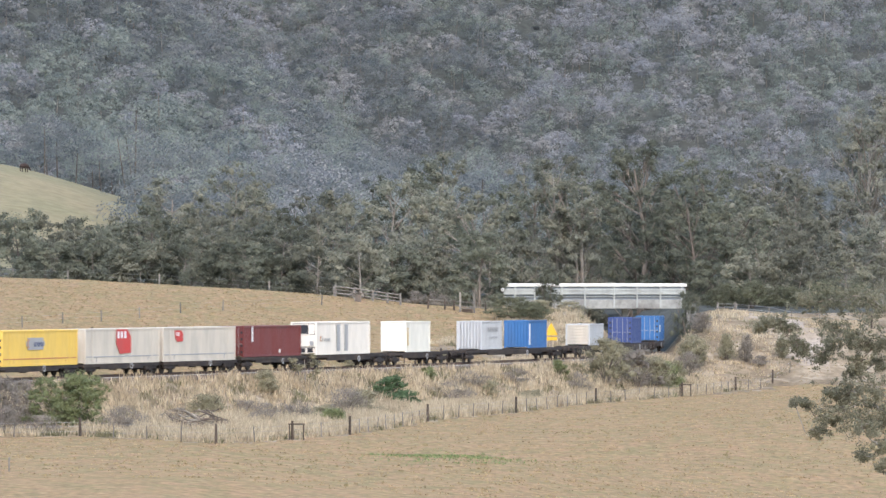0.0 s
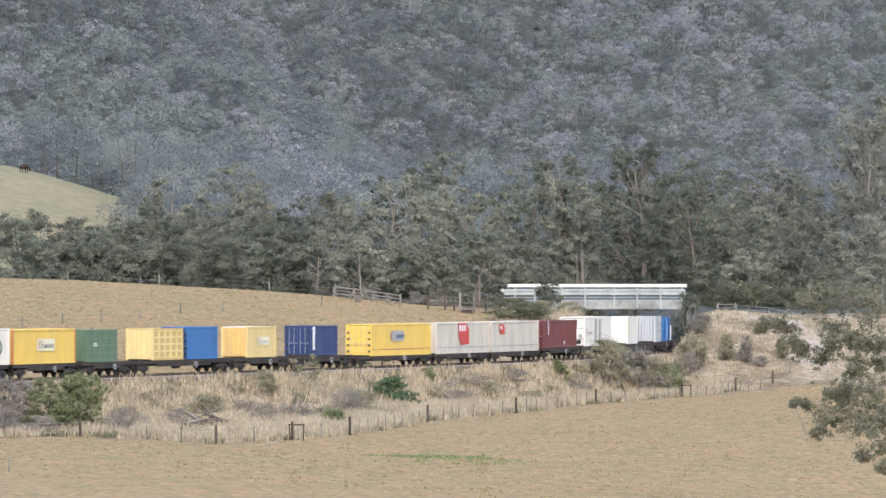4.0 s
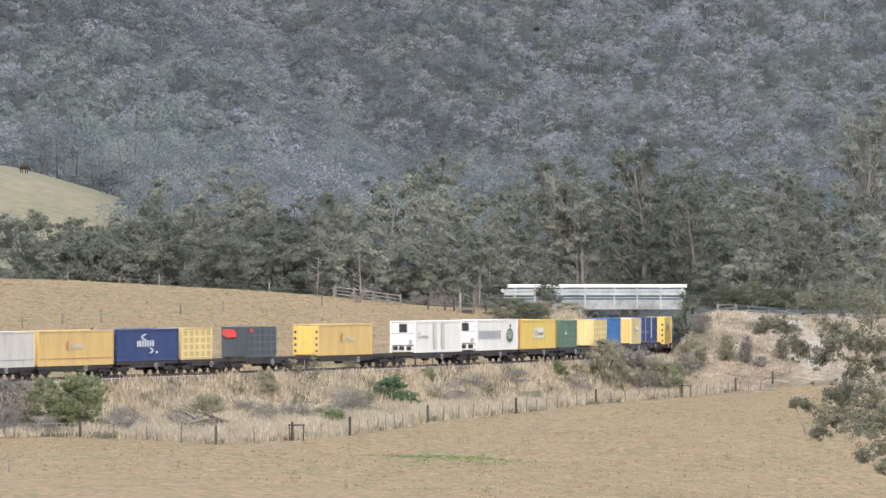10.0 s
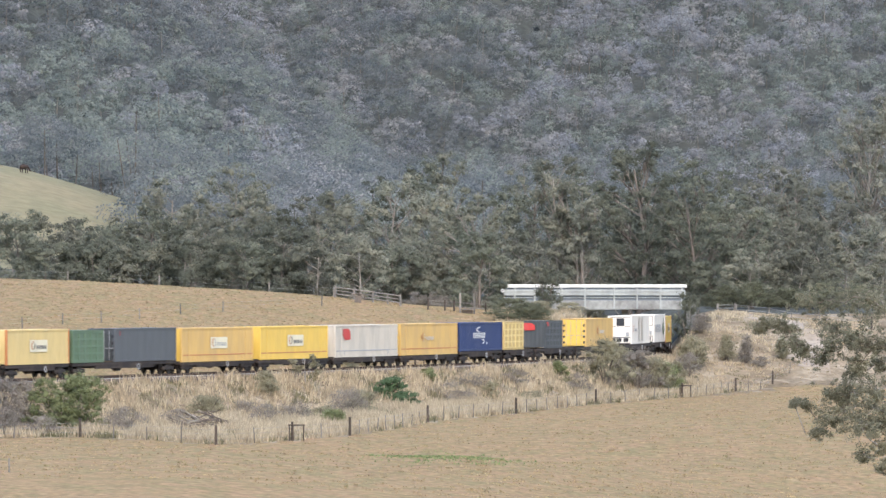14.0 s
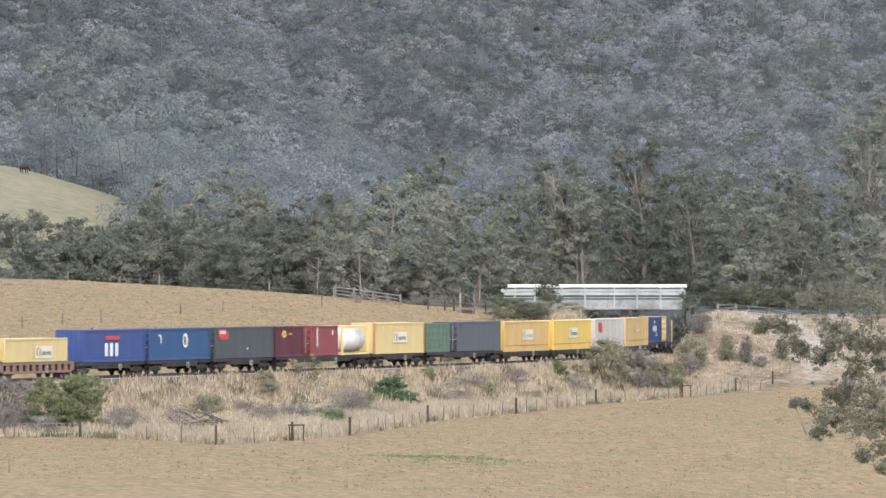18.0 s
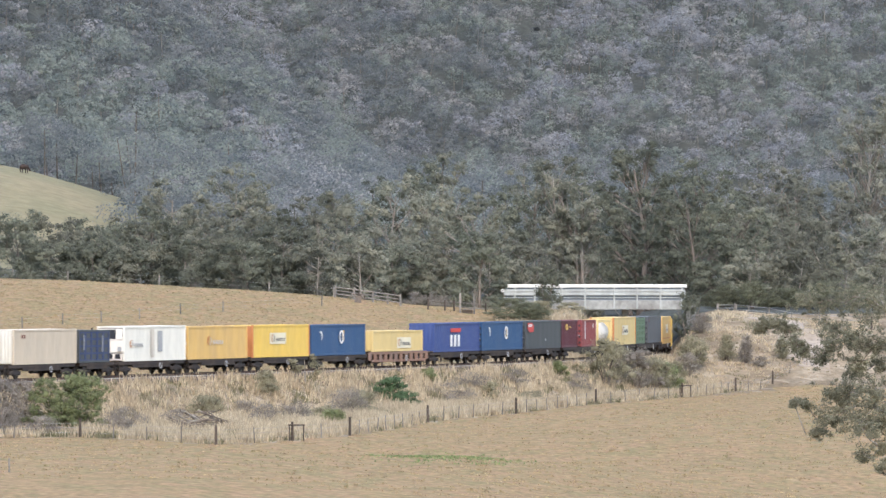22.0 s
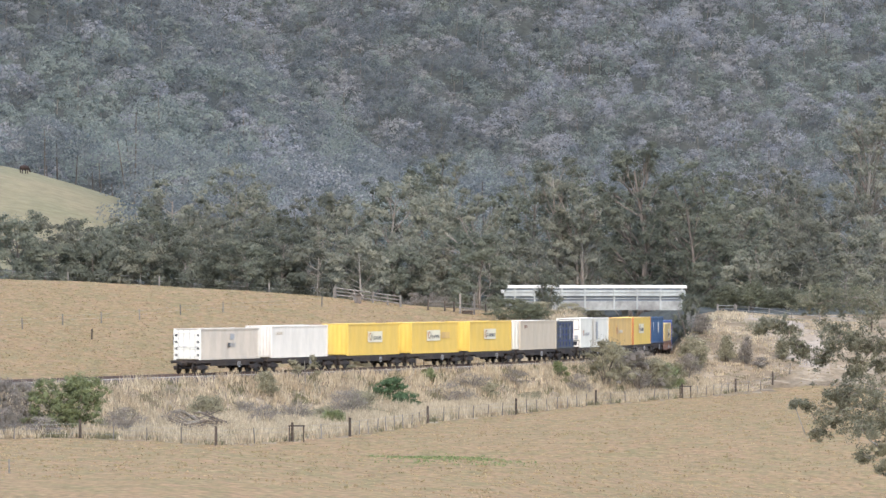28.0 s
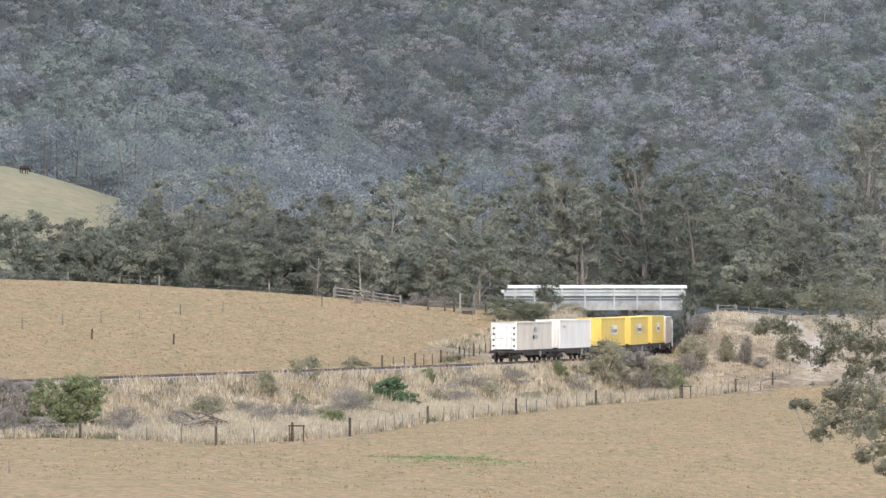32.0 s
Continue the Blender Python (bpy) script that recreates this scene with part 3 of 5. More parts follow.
woods(1, "hill_forest", "dense eucalypt forest on the far hillside, painted mauve-grey as if through haze", far_rows, TONES, 54, 0.34, 12, 0.4, green=0.75)
woods(3, "spur_forest", "eucalypt forest on the nearer spur, painted grey-green with haze", spur_rows, [M_FAR_GREEN, M_FAR_GREEN, M_FAR, M_FAR_DARK, M_FAR_MAUVE], 50, 0.32, 15, 0.35, green=1.3, relief=1.1)
woods(2, "foothill_forest", "eucalypt woodland at the hill's foot, haze painted into its grey-green", mid_rows, [M_FAR_DARK, M_FAR_DARK, M_FAR_GREEN, M_FAR_DARK, M_FAR_MAUVE], 52, 0.28, 20, 0.4, bark=M_DARKBARK, relief=1.1)

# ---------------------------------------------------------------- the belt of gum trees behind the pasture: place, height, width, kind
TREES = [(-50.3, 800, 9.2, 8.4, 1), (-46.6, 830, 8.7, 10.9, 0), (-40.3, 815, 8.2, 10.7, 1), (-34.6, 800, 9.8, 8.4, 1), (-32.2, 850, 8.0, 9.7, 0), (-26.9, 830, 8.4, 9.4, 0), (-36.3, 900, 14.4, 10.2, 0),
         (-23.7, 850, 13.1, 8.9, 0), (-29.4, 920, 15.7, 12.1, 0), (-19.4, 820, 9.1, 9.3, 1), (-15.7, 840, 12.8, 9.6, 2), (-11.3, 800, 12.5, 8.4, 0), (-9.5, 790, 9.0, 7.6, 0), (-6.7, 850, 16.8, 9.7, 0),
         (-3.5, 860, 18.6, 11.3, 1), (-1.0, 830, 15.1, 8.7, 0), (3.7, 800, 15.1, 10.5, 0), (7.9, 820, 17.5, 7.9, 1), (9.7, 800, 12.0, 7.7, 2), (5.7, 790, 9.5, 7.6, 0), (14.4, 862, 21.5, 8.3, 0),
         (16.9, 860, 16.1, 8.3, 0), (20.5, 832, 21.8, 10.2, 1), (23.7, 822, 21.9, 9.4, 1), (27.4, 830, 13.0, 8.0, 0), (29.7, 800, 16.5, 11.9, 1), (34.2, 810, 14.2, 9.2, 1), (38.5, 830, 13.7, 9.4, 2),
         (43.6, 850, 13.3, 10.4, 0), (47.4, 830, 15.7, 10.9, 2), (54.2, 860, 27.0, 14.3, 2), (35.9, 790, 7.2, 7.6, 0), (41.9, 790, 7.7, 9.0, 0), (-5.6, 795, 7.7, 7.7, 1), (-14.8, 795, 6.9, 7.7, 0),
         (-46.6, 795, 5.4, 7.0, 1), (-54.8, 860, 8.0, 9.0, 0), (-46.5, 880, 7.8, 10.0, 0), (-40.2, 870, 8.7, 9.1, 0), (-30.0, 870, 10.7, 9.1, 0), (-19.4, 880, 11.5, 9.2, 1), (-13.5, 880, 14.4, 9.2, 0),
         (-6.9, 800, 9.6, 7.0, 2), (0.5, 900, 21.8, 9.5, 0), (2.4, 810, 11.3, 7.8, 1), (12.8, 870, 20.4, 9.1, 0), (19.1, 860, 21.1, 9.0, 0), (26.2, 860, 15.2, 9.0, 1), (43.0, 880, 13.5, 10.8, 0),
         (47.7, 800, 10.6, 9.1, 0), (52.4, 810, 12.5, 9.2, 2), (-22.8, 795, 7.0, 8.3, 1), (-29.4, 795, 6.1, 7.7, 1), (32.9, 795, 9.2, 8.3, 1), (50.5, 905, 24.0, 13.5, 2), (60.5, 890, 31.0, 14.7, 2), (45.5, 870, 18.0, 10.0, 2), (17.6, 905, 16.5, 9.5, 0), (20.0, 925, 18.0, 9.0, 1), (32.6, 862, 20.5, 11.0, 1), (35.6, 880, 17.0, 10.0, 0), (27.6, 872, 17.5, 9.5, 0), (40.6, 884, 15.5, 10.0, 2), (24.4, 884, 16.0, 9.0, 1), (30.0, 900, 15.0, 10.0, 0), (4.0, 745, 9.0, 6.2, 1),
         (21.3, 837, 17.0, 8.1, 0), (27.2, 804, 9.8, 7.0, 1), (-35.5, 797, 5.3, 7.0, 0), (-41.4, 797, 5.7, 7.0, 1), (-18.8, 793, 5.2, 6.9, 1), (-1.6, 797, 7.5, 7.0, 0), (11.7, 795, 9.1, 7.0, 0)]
KIND = [(M_GUM, "grey-green gum tree with a broken crown"), (M_GUM_DARK, "dark green gum tree with a dense crown"), (M_GUM_OLIVE, "olive-green gum tree with a loose crown")]
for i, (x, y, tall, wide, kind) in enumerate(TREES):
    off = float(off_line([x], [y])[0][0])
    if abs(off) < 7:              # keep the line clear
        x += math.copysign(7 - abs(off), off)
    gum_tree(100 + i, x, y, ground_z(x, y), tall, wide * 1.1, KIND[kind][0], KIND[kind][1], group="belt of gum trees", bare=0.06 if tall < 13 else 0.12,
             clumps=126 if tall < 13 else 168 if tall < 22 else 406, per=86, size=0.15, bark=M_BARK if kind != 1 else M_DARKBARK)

# the gum at the field's edge, nearest of all
HEADS = [(-4.3, 6.6, 0.94), (-3.2, 6.8, 0.99), (-5.3, 6.2, 0.49), (-4.9, 7.2, 0.55), (-3.8, 5.8, 0.6), (-2.7, 6.0, 0.82), (-5.8, 5.5, 0.25), (-6.4, 6.9, 0.25), (-6.9, 7.0, 0.17), (-3.5, 4.3, 0.22), (-2.7, 3.9, 0.25), (-2.8, 4.7, 0.3),
         (-4.3, 7.5, 0.55), (-3.1, 7.7, 0.71), (-1.6, 6.4, 0.99), (-8.6, 10.6, 0.25), (-8.2, 10.9, 0.25), (-7.6, 10.8, 0.33), (-7.2, 10.5, 0.28), (-6.9, 9.7, 0.33), (-6.4, 9.5, 0.33), (-5.7, 9.1, 0.28), (-5.1, 9.9, 0.44), (-4.3, 10.2, 0.49),
         (-3.5, 9.9, 0.44), (-3.8, 8.8, 0.44), (-4.9, 10.5, 0.44), (-2.8, 9.7, 0.44), (-2.7, 8.8, 0.28), (-3.9, 8.4, 0.25), (-5.1, 11.9, 0.77), (-6.2, 11.9, 0.55), (-3.8, 12.1, 0.96), (-2.7, 11.6, 0.96), (0.6, 12.7, 1.65), (-0.5, 9.9, 1.65)]
old_gum(24.0, 330, ground_z(24.0, 330), HEADS)

# ---------------------------------------------------------------- road bridge over the line
bridge = thing("road_bridge", "white-railed concrete road bridge over the railway", "bridge", at=pose(0, 755, 0))
part("deck", box(6.7, 27.2, -0.2, 5.6, 4.35, 4.75), M_CONCRETE, bridge)
for y in (-0.25, 5.4):
    part("edge_beam", box(6.8, 27.1, y - 0.2, y + 0.2, 4.18, 5.20, 0.03), M_CONCRETE, bridge)
    part("top_rail", box(6.9, 27.15, y - 0.14, y + 0.1, 6.62, 6.98, 0.05), M_WHITE_RAIL, bridge)
    beam = bmesh.new()
    for z0, z1, q in ((5.76, 5.98, 0.10), (5.98, 6.18, 0.04), (6.18, 6.42, 0.10)):
        add_box(beam, 6.8, 27.0, y - 0.1 - q, y + 0.02, z0, z1, 0.02)
    part("guard_rail", beam, M_GALV, bridge, "galvanised corrugated guard rail")
    part("barrier_panel", box(7.0, 26.9, y + 0.05, y + 0.09, 5.1, 6.66), M_PANEL, bridge, "grey sheet behind the rails")
    part("lower_rail", box(6.8, 27.0, y - 0.1, y + 0.04, 5.46, 5.54, 0.02), M_GALV, bridge)
    for x in (8.0, 10.2, 13.2, 15.8, 19.05, 21.6, 24.2, 26.6):
        part("rail_post", box(x - 0.1, x + 0.1, y - 0.26, y + 0.06, 4.3, 6.66, 0.02), M_GALV, bridge)
    # the rail's flared, dented end
    flare = bmesh.new()
    add_box(flare, -0.55, 0.0, -0.14, 0.1, -0.16, 0.16, 0.05)
    add_box(flare, -0.62, -0.28, -0.16, 0.08, -0.62, -0.2, 0.08)
    part("rail_end", flare, M_WHITE_RAIL, bridge, "dented flared rail end", at=pose(7.0, y - 0.02, 6.8, 0, -14, 0))
part("abutment", box(27.1, 28.2, -0.6, 6.0, 1.8, 4.75), M_CONCRETE, bridge)
part("abutment", box(6.2, 7.0, -0.1, 5.5, 2.6, 4.7), M_CONCRETE, bridge)
for x in (12.5, 20.3):
    part("pier", box(x - 0.3, x + 0.3, 1.5, 3.5, ground_z(x, 757) - 0.5, 4.4, 0.03), M_CONCRETE, bridge)


# ---------------------------------------------------------------- fences
def fence_post(x, y, tall, half, mat, parent, name="post", lean=0.0):
    z = ground_z(x, y)
    bm = bmesh.new()
    add_rod(bm, (0, 0, -0.25), (lean, 0, tall), half, half * 0.85, 7)
    return part(name, bm, mat, parent, at=pose(x, y, z))


def wires(pts, heights, parent, r=0.009):
    for h in heights:
        v, f = [], []
        limb(v, f, [(x, y, ground_z(x, y) + h) for x, y in pts], r, r, 3)
        part("wire", np_mesh("wire", v, f, M_WIRE), None, parent)


def along(pts, step):
    out = []
    for (ax, ay), (bx, by) in zip(pts, pts[1:]):
        n = max(1, round(math.hypot(bx - ax, by - ay) / step))
        out += [(ax + (bx - ax) * i / n, ay + (by - ay) * i / n) for i in range(n)]
    return out + [pts[-1]]


frng = random.Random(5)
LINE_FENCE = [(-40.0, 482), (-25.9, 484), (-15.6, 466), (-10.6, 477), (-6.7, 488), (-1.2, 533.2), (6.1, 566), (13.7, 607.5), (22.4, 635.2), (29.0, 672), (33.3, 685), (45, 712)]
fence = thing("line_side_fence", "post-and-wire fence between the pasture and the railway bank", "fence")
for x, y in LINE_FENCE:
    fence_post(x, y, 1.35, 0.11, M_POST, fence, "strainer_post")
thin = [p for p in along(LINE_FENCE, 5.2) if p not in LINE_FENCE]
for x, y in thin:
    fence_post(x, y, frng.uniform(0.95, 1.15), 0.045, M_POST_PALE, fence, "post", frng.uniform(-0.08, 0.08))
wires(along(LINE_FENCE, 5.2), (0.35, 0.7, 1.0), fence)
for x, y in ((-10.6, 477.4), (22.4, 635.6)):
    f = thing("strainer_frame", "dark timber fence strainer frame of two posts and a rail", "fence frame", at=pose(x + 0.3, y - 0.6, ground_z(x + 0.3, y - 0.6)))
    part("post", box(-0.55, -0.45, -0.05, 0.05, -0.2, 1.08, 0.02), M_POST, f)
    part("post", box(0.45, 0.55, -0.05, 0.05, -0.2, 1.08, 0.02), M_POST, f)
    part("rail", box(-0.6, 0.6, -0.05, 0.05, 1.08, 1.17, 0.02), M_POST, f)

PADDOCK = [(-48, 612), (-39.7, 639.8), (-36.6, 652.8), (-33.3, 661), (-30.0, 670.8), (-26.5, 684.8), (-22.6, 696.5), (-12.9, 720.8)]
fence = thing("paddock_fence", "old grey post-and-wire fence across the dry paddock", "fence")
for x, y in PADDOCK:
    fence_post(x, y, 1.1, 0.07, M_POST_PALE, fence, lean=frng.uniform(-0.06, 0.06))
wires(PADDOCK, (0.5, 0.9), fence, 0.006)
CREST = [(-56, 741), (-41, 741), (-31, 741), (-19, 741), (-11.9, 741)]
fence = thing("crest_fence", "weathered post-and-wire fence along the paddock's crest", "fence")
for x, y in CREST:
    fence_post(x, y, 1.1, 0.11, M_POST_PALE, fence)
wires(CREST, (0.5, 0.95), fence, 0.008)
for x, y in ((-32.7, 631.2), (-25.2, 634.2)):
    p = thing("lone_post", "short weathered timber post in the dry paddock", "fence post", at=pose(x, y, ground_z(x, y)))
    part("post", add_rod(bmesh.new(), (0, 0, -0.2), (0.03, 0, 1.0), 0.09, 0.08), M_POST, p)
FAR_SIDE = [(-5.6, 624.2), (-2.6, 634), (-0.2, 644.5), (1.6, 653), (3.0, 662.8), (4.8, 674), (6.3, 686)]
fence = thing("far_side_fence", "dark post fence climbing from the railway's far side", "fence")
for x, y in FAR_SIDE:
    fence_post(x, y, 1.25, 0.1, M_POST, fence)
for x, y in along(FAR_SIDE, 3.4):
    if (x, y) not in FAR_SIDE:
        fence_post(x, y, 1.0, 0.05, M_POST, fence)
wires(FAR_SIDE, (0.4, 0.8), fence, 0.008)
p = thing("marker_post", "thin grey post standing in the near pasture", "fence post", at=pose(-22.2, 347, ground_z(-22.2, 347)))
part("post", add_rod(bmesh.new(), (0, 0, -0.2), (0, 0, 0.72), 0.05), M_POST_PALE, p)

# cattle yard of grey rails on the crest
yard = thing("cattle_yard_fence", "weathered grey timber rail fence of a cattle yard", "fence")
YARD = [(-11.7, 738), (-7.6, 735), (-4.6, 733)]
for (ax, ay), (bx, by) in zip(YARD, YARD[1:]):
    za, zb = ground_z(ax, ay), ground_z(bx, by)
    for h in (0.35, 0.72, 1.08):
        v, f = [], []
        limb(v, f, [(ax, ay, za + h), (bx, by, zb + h)], 0.075, 0.07, 5)
        part("rail", np_mesh("rail", v, f, M_POST_PALE), None, yard)
for x, y, h in ((-11.7, 738, 1.35), (-9.6, 736.5, 1.2), (-7.6, 735, 1.25), (-6.0, 734, 1.15), (-4.6, 733, 1.3)):
    fence_post(x, y, h, 0.13, M_POST_PALE, yard)
fence = thing("yard_wing_fence", "dark timber wing fence running on from the cattle yard", "fence")
WING = [(-1.6, 731), (0.2, 731), (1.2, 731), (4.6, 731)]
for x, y in WING:
    fence_post(x, y, 1.15, 0.1, M_POST, fence)
for h in (0.5, 0.95):
    for (ax, ay), (bx, by) in zip(WING, WING[1:]):
        v, f = [], []
        limb(v, f, [(ax, ay, ground_z(ax, ay) + h), (bx, by, ground_z(bx, by) + h)], 0.06, 0.05, 5)
        part("rail", np_mesh("rail", v, f, M_POST_PALE), None, fence)
ramp = thing("loading_ramp", "grey timber stock loading ramp with two tall posts", "loading ramp", at=pose(2.6, 729, ground_z(2.6, 729)))
for x in (-0.75, 0.75):
    part("post", box(x - 0.1, x + 0.1, -0.1, 0.1, -0.2, 2.2, 0.02), M_POST_PALE, ramp)
part("platform", box(-0.7, 0.7, -0.3, 1.6, 0.4, 0.52, 0.02), M_POST_PALE, ramp)
part("underside", box(-0.6, 0.6, -0.1, 1.5, -0.1, 0.36, 0.02), M_POST, ramp)

# an upturned dead stump beside the yard
stump = thing("dead_stump", "grey upturned dead tree stump with splayed roots beside the yard", "stump", at=pose(-9.2, 732, ground_z(-9.2, 732)))
part("bole", add_rod(bmesh.new(), (0, 0, -0.15), (0.1, 0, 0.75), 0.42, 0.28, 9), M_DARKBARK, stump)
for k in range(9):
    a, v, f = k * 0.7, [], []
    limb(v, f, [(0.05, 0, 0.5), (math.cos(a) * 0.5, math.sin(a) * 0.3, 0.8 + 0.1 * (k % 3)), (math.cos(a) * (0.9 + 0.2 * (k % 2)), math.sin(a) * 0.6, 0.3 + 0.35 * (k % 4))], 0.11, 0.03, 5)
    part("root", np_mesh("root", v, f, M_DARKBARK if k % 2 else M_BARK), None, stump)

# gate and rails on the knoll's top
gate = thing("metal_gate", "grey mesh gate between timber posts on the knoll", "gate", at=pose(31.0, 742, ground_z(31.0, 742)))
for x in (-0.95, 0.95):
    part("gate_post", box(x - 0.1, x + 0.1, -0.1, 0.1, -0.2, 1.2, 0.02), M_POST_PALE, gate)
for z in (0.3, 0.65, 1.0):
    part("bar", add_rod(bmesh.new(), (-0.9, 0, z), (0.9, 0, z), 0.03), M_WIRE, gate)
fence = thing("road_fence", "grey rail fence along the road on the knoll", "fence")
ROADF = [(32.1, 742), (33.4, 741), (35.6, 740), (38.0, 739), (41.0, 738), (46, 737)]
for x, y in ROADF:
    fence_post(x, y, 1.0, 0.07, M_POST_PALE, fence)
wires(ROADF, (0.45, 0.9), fence, 0.03)

# yellow warning sign beside the line
sx, sy, _, _ = on_line(152.5, -5.0)
sign = thing("warning_sign", "yellow house-shaped railway warning sign with a plate below", "sign", at=pose(sx, sy, ground_z(sx, sy)))
bm = bmesh.new()
o = [(-0.62, 0.0), (0.62, 0.0), (0.62, 0.12), (0.0, 1.25), (-0.62, 0.12)]
a = [bm.verts.new((x, -0.04, z + 2.45)) for x, z in o]
b = [bm.verts.new((x, 0.0, z + 2.45)) for x, z in o]
bm.faces.new(a)
bm.faces.new(b[::-1])
for i in range(5):
    bm.faces.new((a[i], a[(i + 1) % 5], b[(i + 1) % 5], b[i]))
part("board", bm, M_SIGN, sign)
part("plate", box(-0.6, 0.6, -0.03, 0.0, 1.95, 2.3, 0.02), M_SIGN, sign)
part("post", add_rod(bmesh.new(), (0, 0.04, -0.4), (0, 0.04, 3.8), 0.05), M_POST_PALE, sign)

# ---------------------------------------------------------------- shrubs: place, height, width, foliage, words
GREYED = (M_SHRUB_GREY, "leafless grey-brown shrub in tall dry grass")
OLIVE = (M_SHRUB, "olive-green shrub among tall dry grass")
GREEN = (M_SHRUB_GREEN, "fresh green shrub on the railway bank")
DARK = (M_GUM_DARK, "dense dark green shrub beside the bridge")
MOUND = (M_SHRUB_DARK, "wide rounded dark olive bush by the bridge road")
SHRUBS = [(-32.6, 500, 4.4, 4.6, GREYED), (-23.2, 493, 2.2, 4.0, GREYED), (-30.6, 495, 4.2, 3.8, GREYED), (-34.5, 504, 4.6, 3.6, GREYED), (-31.8, 490, 2.2, 4.4, GREYED), (-29.0, 489, 1.6, 3.6, GREYED), (-18.8, 540, 2.3, 3.9, OLIVE), (-14.8, 564, 2.1, 2.4, OLIVE),
          (-13.4, 514, 1.9, 3.0, GREYED), (-8.4, 520, 1.4, 2.3, GREEN), (-7.7, 548, 2.6, 4.9, GREYED), (-9.8, 536, 1.5, 3.0, OLIVE), (-1.4, 601, 1.3, 1.8, GREEN), (0.8, 594, 2.0, 5.0, GREYED),
          (4.2, 605.5, 1.5, 2.0, OLIVE), (-6.6, 556, 2.2, 4.0, OLIVE), (2.6, 606, 1.8, 4.0, GREYED), (-11.5, 528, 2.0, 3.6, GREYED), (-16.0, 548, 1.6, 3.0, GREYED), (6.5, 618, 1.6, 3.4, GREYED), (12.6, 628, 2.0, 3.0, GREYED), (-20.5, 520, 1.5, 3.2, GREYED), (7.9, 609, 1.4, 3.3, OLIVE), (10.9, 634.5, 1.6, 2.1, GREEN), (15.4, 640, 4.9, 6.4, OLIVE), (18.6, 646, 4.5, 6.2, GREYED), (20.4, 652, 3.4, 4.6, OLIVE), (17.0, 650, 3.6, 3.6, OLIVE), (21.8, 656, 3.0, 3.2, GREEN),
          (25.6, 690, 3.6, 4.1, OLIVE), (24.6, 680, 2.6, 3.2, GREYED), (29.0, 694, 2.8, 2.3, OLIVE), (31.0, 693.5, 3.1, 1.8, GREYED), (34.9, 696, 2.2, 2.0, OLIVE), (32.4, 692, 1.2, 2.3, GREYED),
          (26.7, 738, 6.8 - ground_z(26.7, 738), 4.8, DARK), (11.5, 744, 5.5, 3.7, DARK), (7.4, 722, 2.7, 7.0, MOUND), (9.6, 726, 2.0, 4.0, MOUND), (10.6, 735, 1.5, 4.0, OLIVE), (14.0, 740, 1.2, 4.2, OLIVE), (-12.1, 608, 1.4, 3.0, OLIVE), (-8.0, 620, 1.3, 3.1, OLIVE),
          (0.9, 645, 1.2, 3.2, OLIVE), (-0.6, 741, 1.9, 4.4, GREYED), (-3.0, 742, 1.7, 3.4, GREYED), (36.5, 702, 1.4, 2.2, GREYED), (31.5, 766, 3.0, 5.0, MOUND), (35.0, 768, 3.4, 5.0, MOUND), (39.0, 768, 2.8, 5.4, MOUND), (43.0, 770, 3.4, 5.6, MOUND), (47.5, 770, 3.0, 5.6, MOUND), (23.3, 672, 2.0, 2.4, OLIVE), (26.8, 704, 2.2, 3.0, GREYED)]
for i, (x, y, tall, wide, (leaf, words)) in enumerate(SHRUBS):
    sparse = (1.0 if tall > 4 else 0.79) if leaf is M_SHRUB_GREY else (1.0 if tall > 3 else 0.75) if leaf is M_SHRUB else 1.0
    shrub(300 + i, x, y, tall, wide, leaf, words, per=140, size=0.06 if leaf is M_SHRUB_GREY else 0.08, sparse=sparse, clumps=54 if leaf is M_SHRUB_DARK else 44 if tall > 2 else 24, stems=7)
for k, (x, y, tall, wide) in enumerate(((-28.3, 494, 4.2, 4.2), (-26.5, 494.5, 4.6, 4.4))):
    gum_tree(340 + k, x, y, ground_z(x, y), tall, wide, M_SHRUB_GREEN, "fresh green spreading bush with pale forked stems", name="shrub", bark=M_BARK, bare=0.2, clumps=238, per=70, size=0.06, category="shrub")
# the long dark bush that lies down the bank, and the sapling on its shoulder
shrub(350, -4.5, 584, 2.1, 3.9, M_DEEP, "long deep-green bush sprawling down the bank", clumps=34, size=0.13, per=80)
shrub(351, -3.3, 581, 1.7, 3.4, M_DEEP, "low deep-green bush sprawling down the bank", clumps=30, size=0.13, per=80)
gum_tree(352, -11.7, 574.8, ground_z(-11.7, 574.8), 3.0, 2.8, M_SHRUB, "thin olive sapling on the shoulder of the bank", name="sapling", bare=0.4, clumps=48, per=30, size=0.11)
# dead branches heaped at the foot of the bank
heap = thing("branch_heap", "heap of grey dead branches at the bank's foot", "branches", at=pose(-18.1, 509, ground_z(-18.1, 509)))
hr = random.Random(8)
for i in range(46):
    v, f = [], []
    a, x = hr.uniform(-0.5, 0.9), hr.uniform(-1.9, 1.9)
    h = hr.uniform(0.1, 1.3) * (1 - abs(x) / 2.6)
    n = hr.uniform(0.5, 1.3)
    limb(v, f, [(x - n * math.cos(a), hr.uniform(-0.6, 0.6), max(0.05, h + n * math.sin(a) * 0.7)), (x, hr.uniform(-0.4, 0.4), h), (x + n * math.cos(a), hr.uniform(-0.6, 0.6), max(0.03, h - n * math.sin(a) * 0.7))], 0.07, 0.035, 4)
    part("branch", np_mesh("branch", v, f, M_DARKBARK if i % 3 else M_BARK), None, heap)


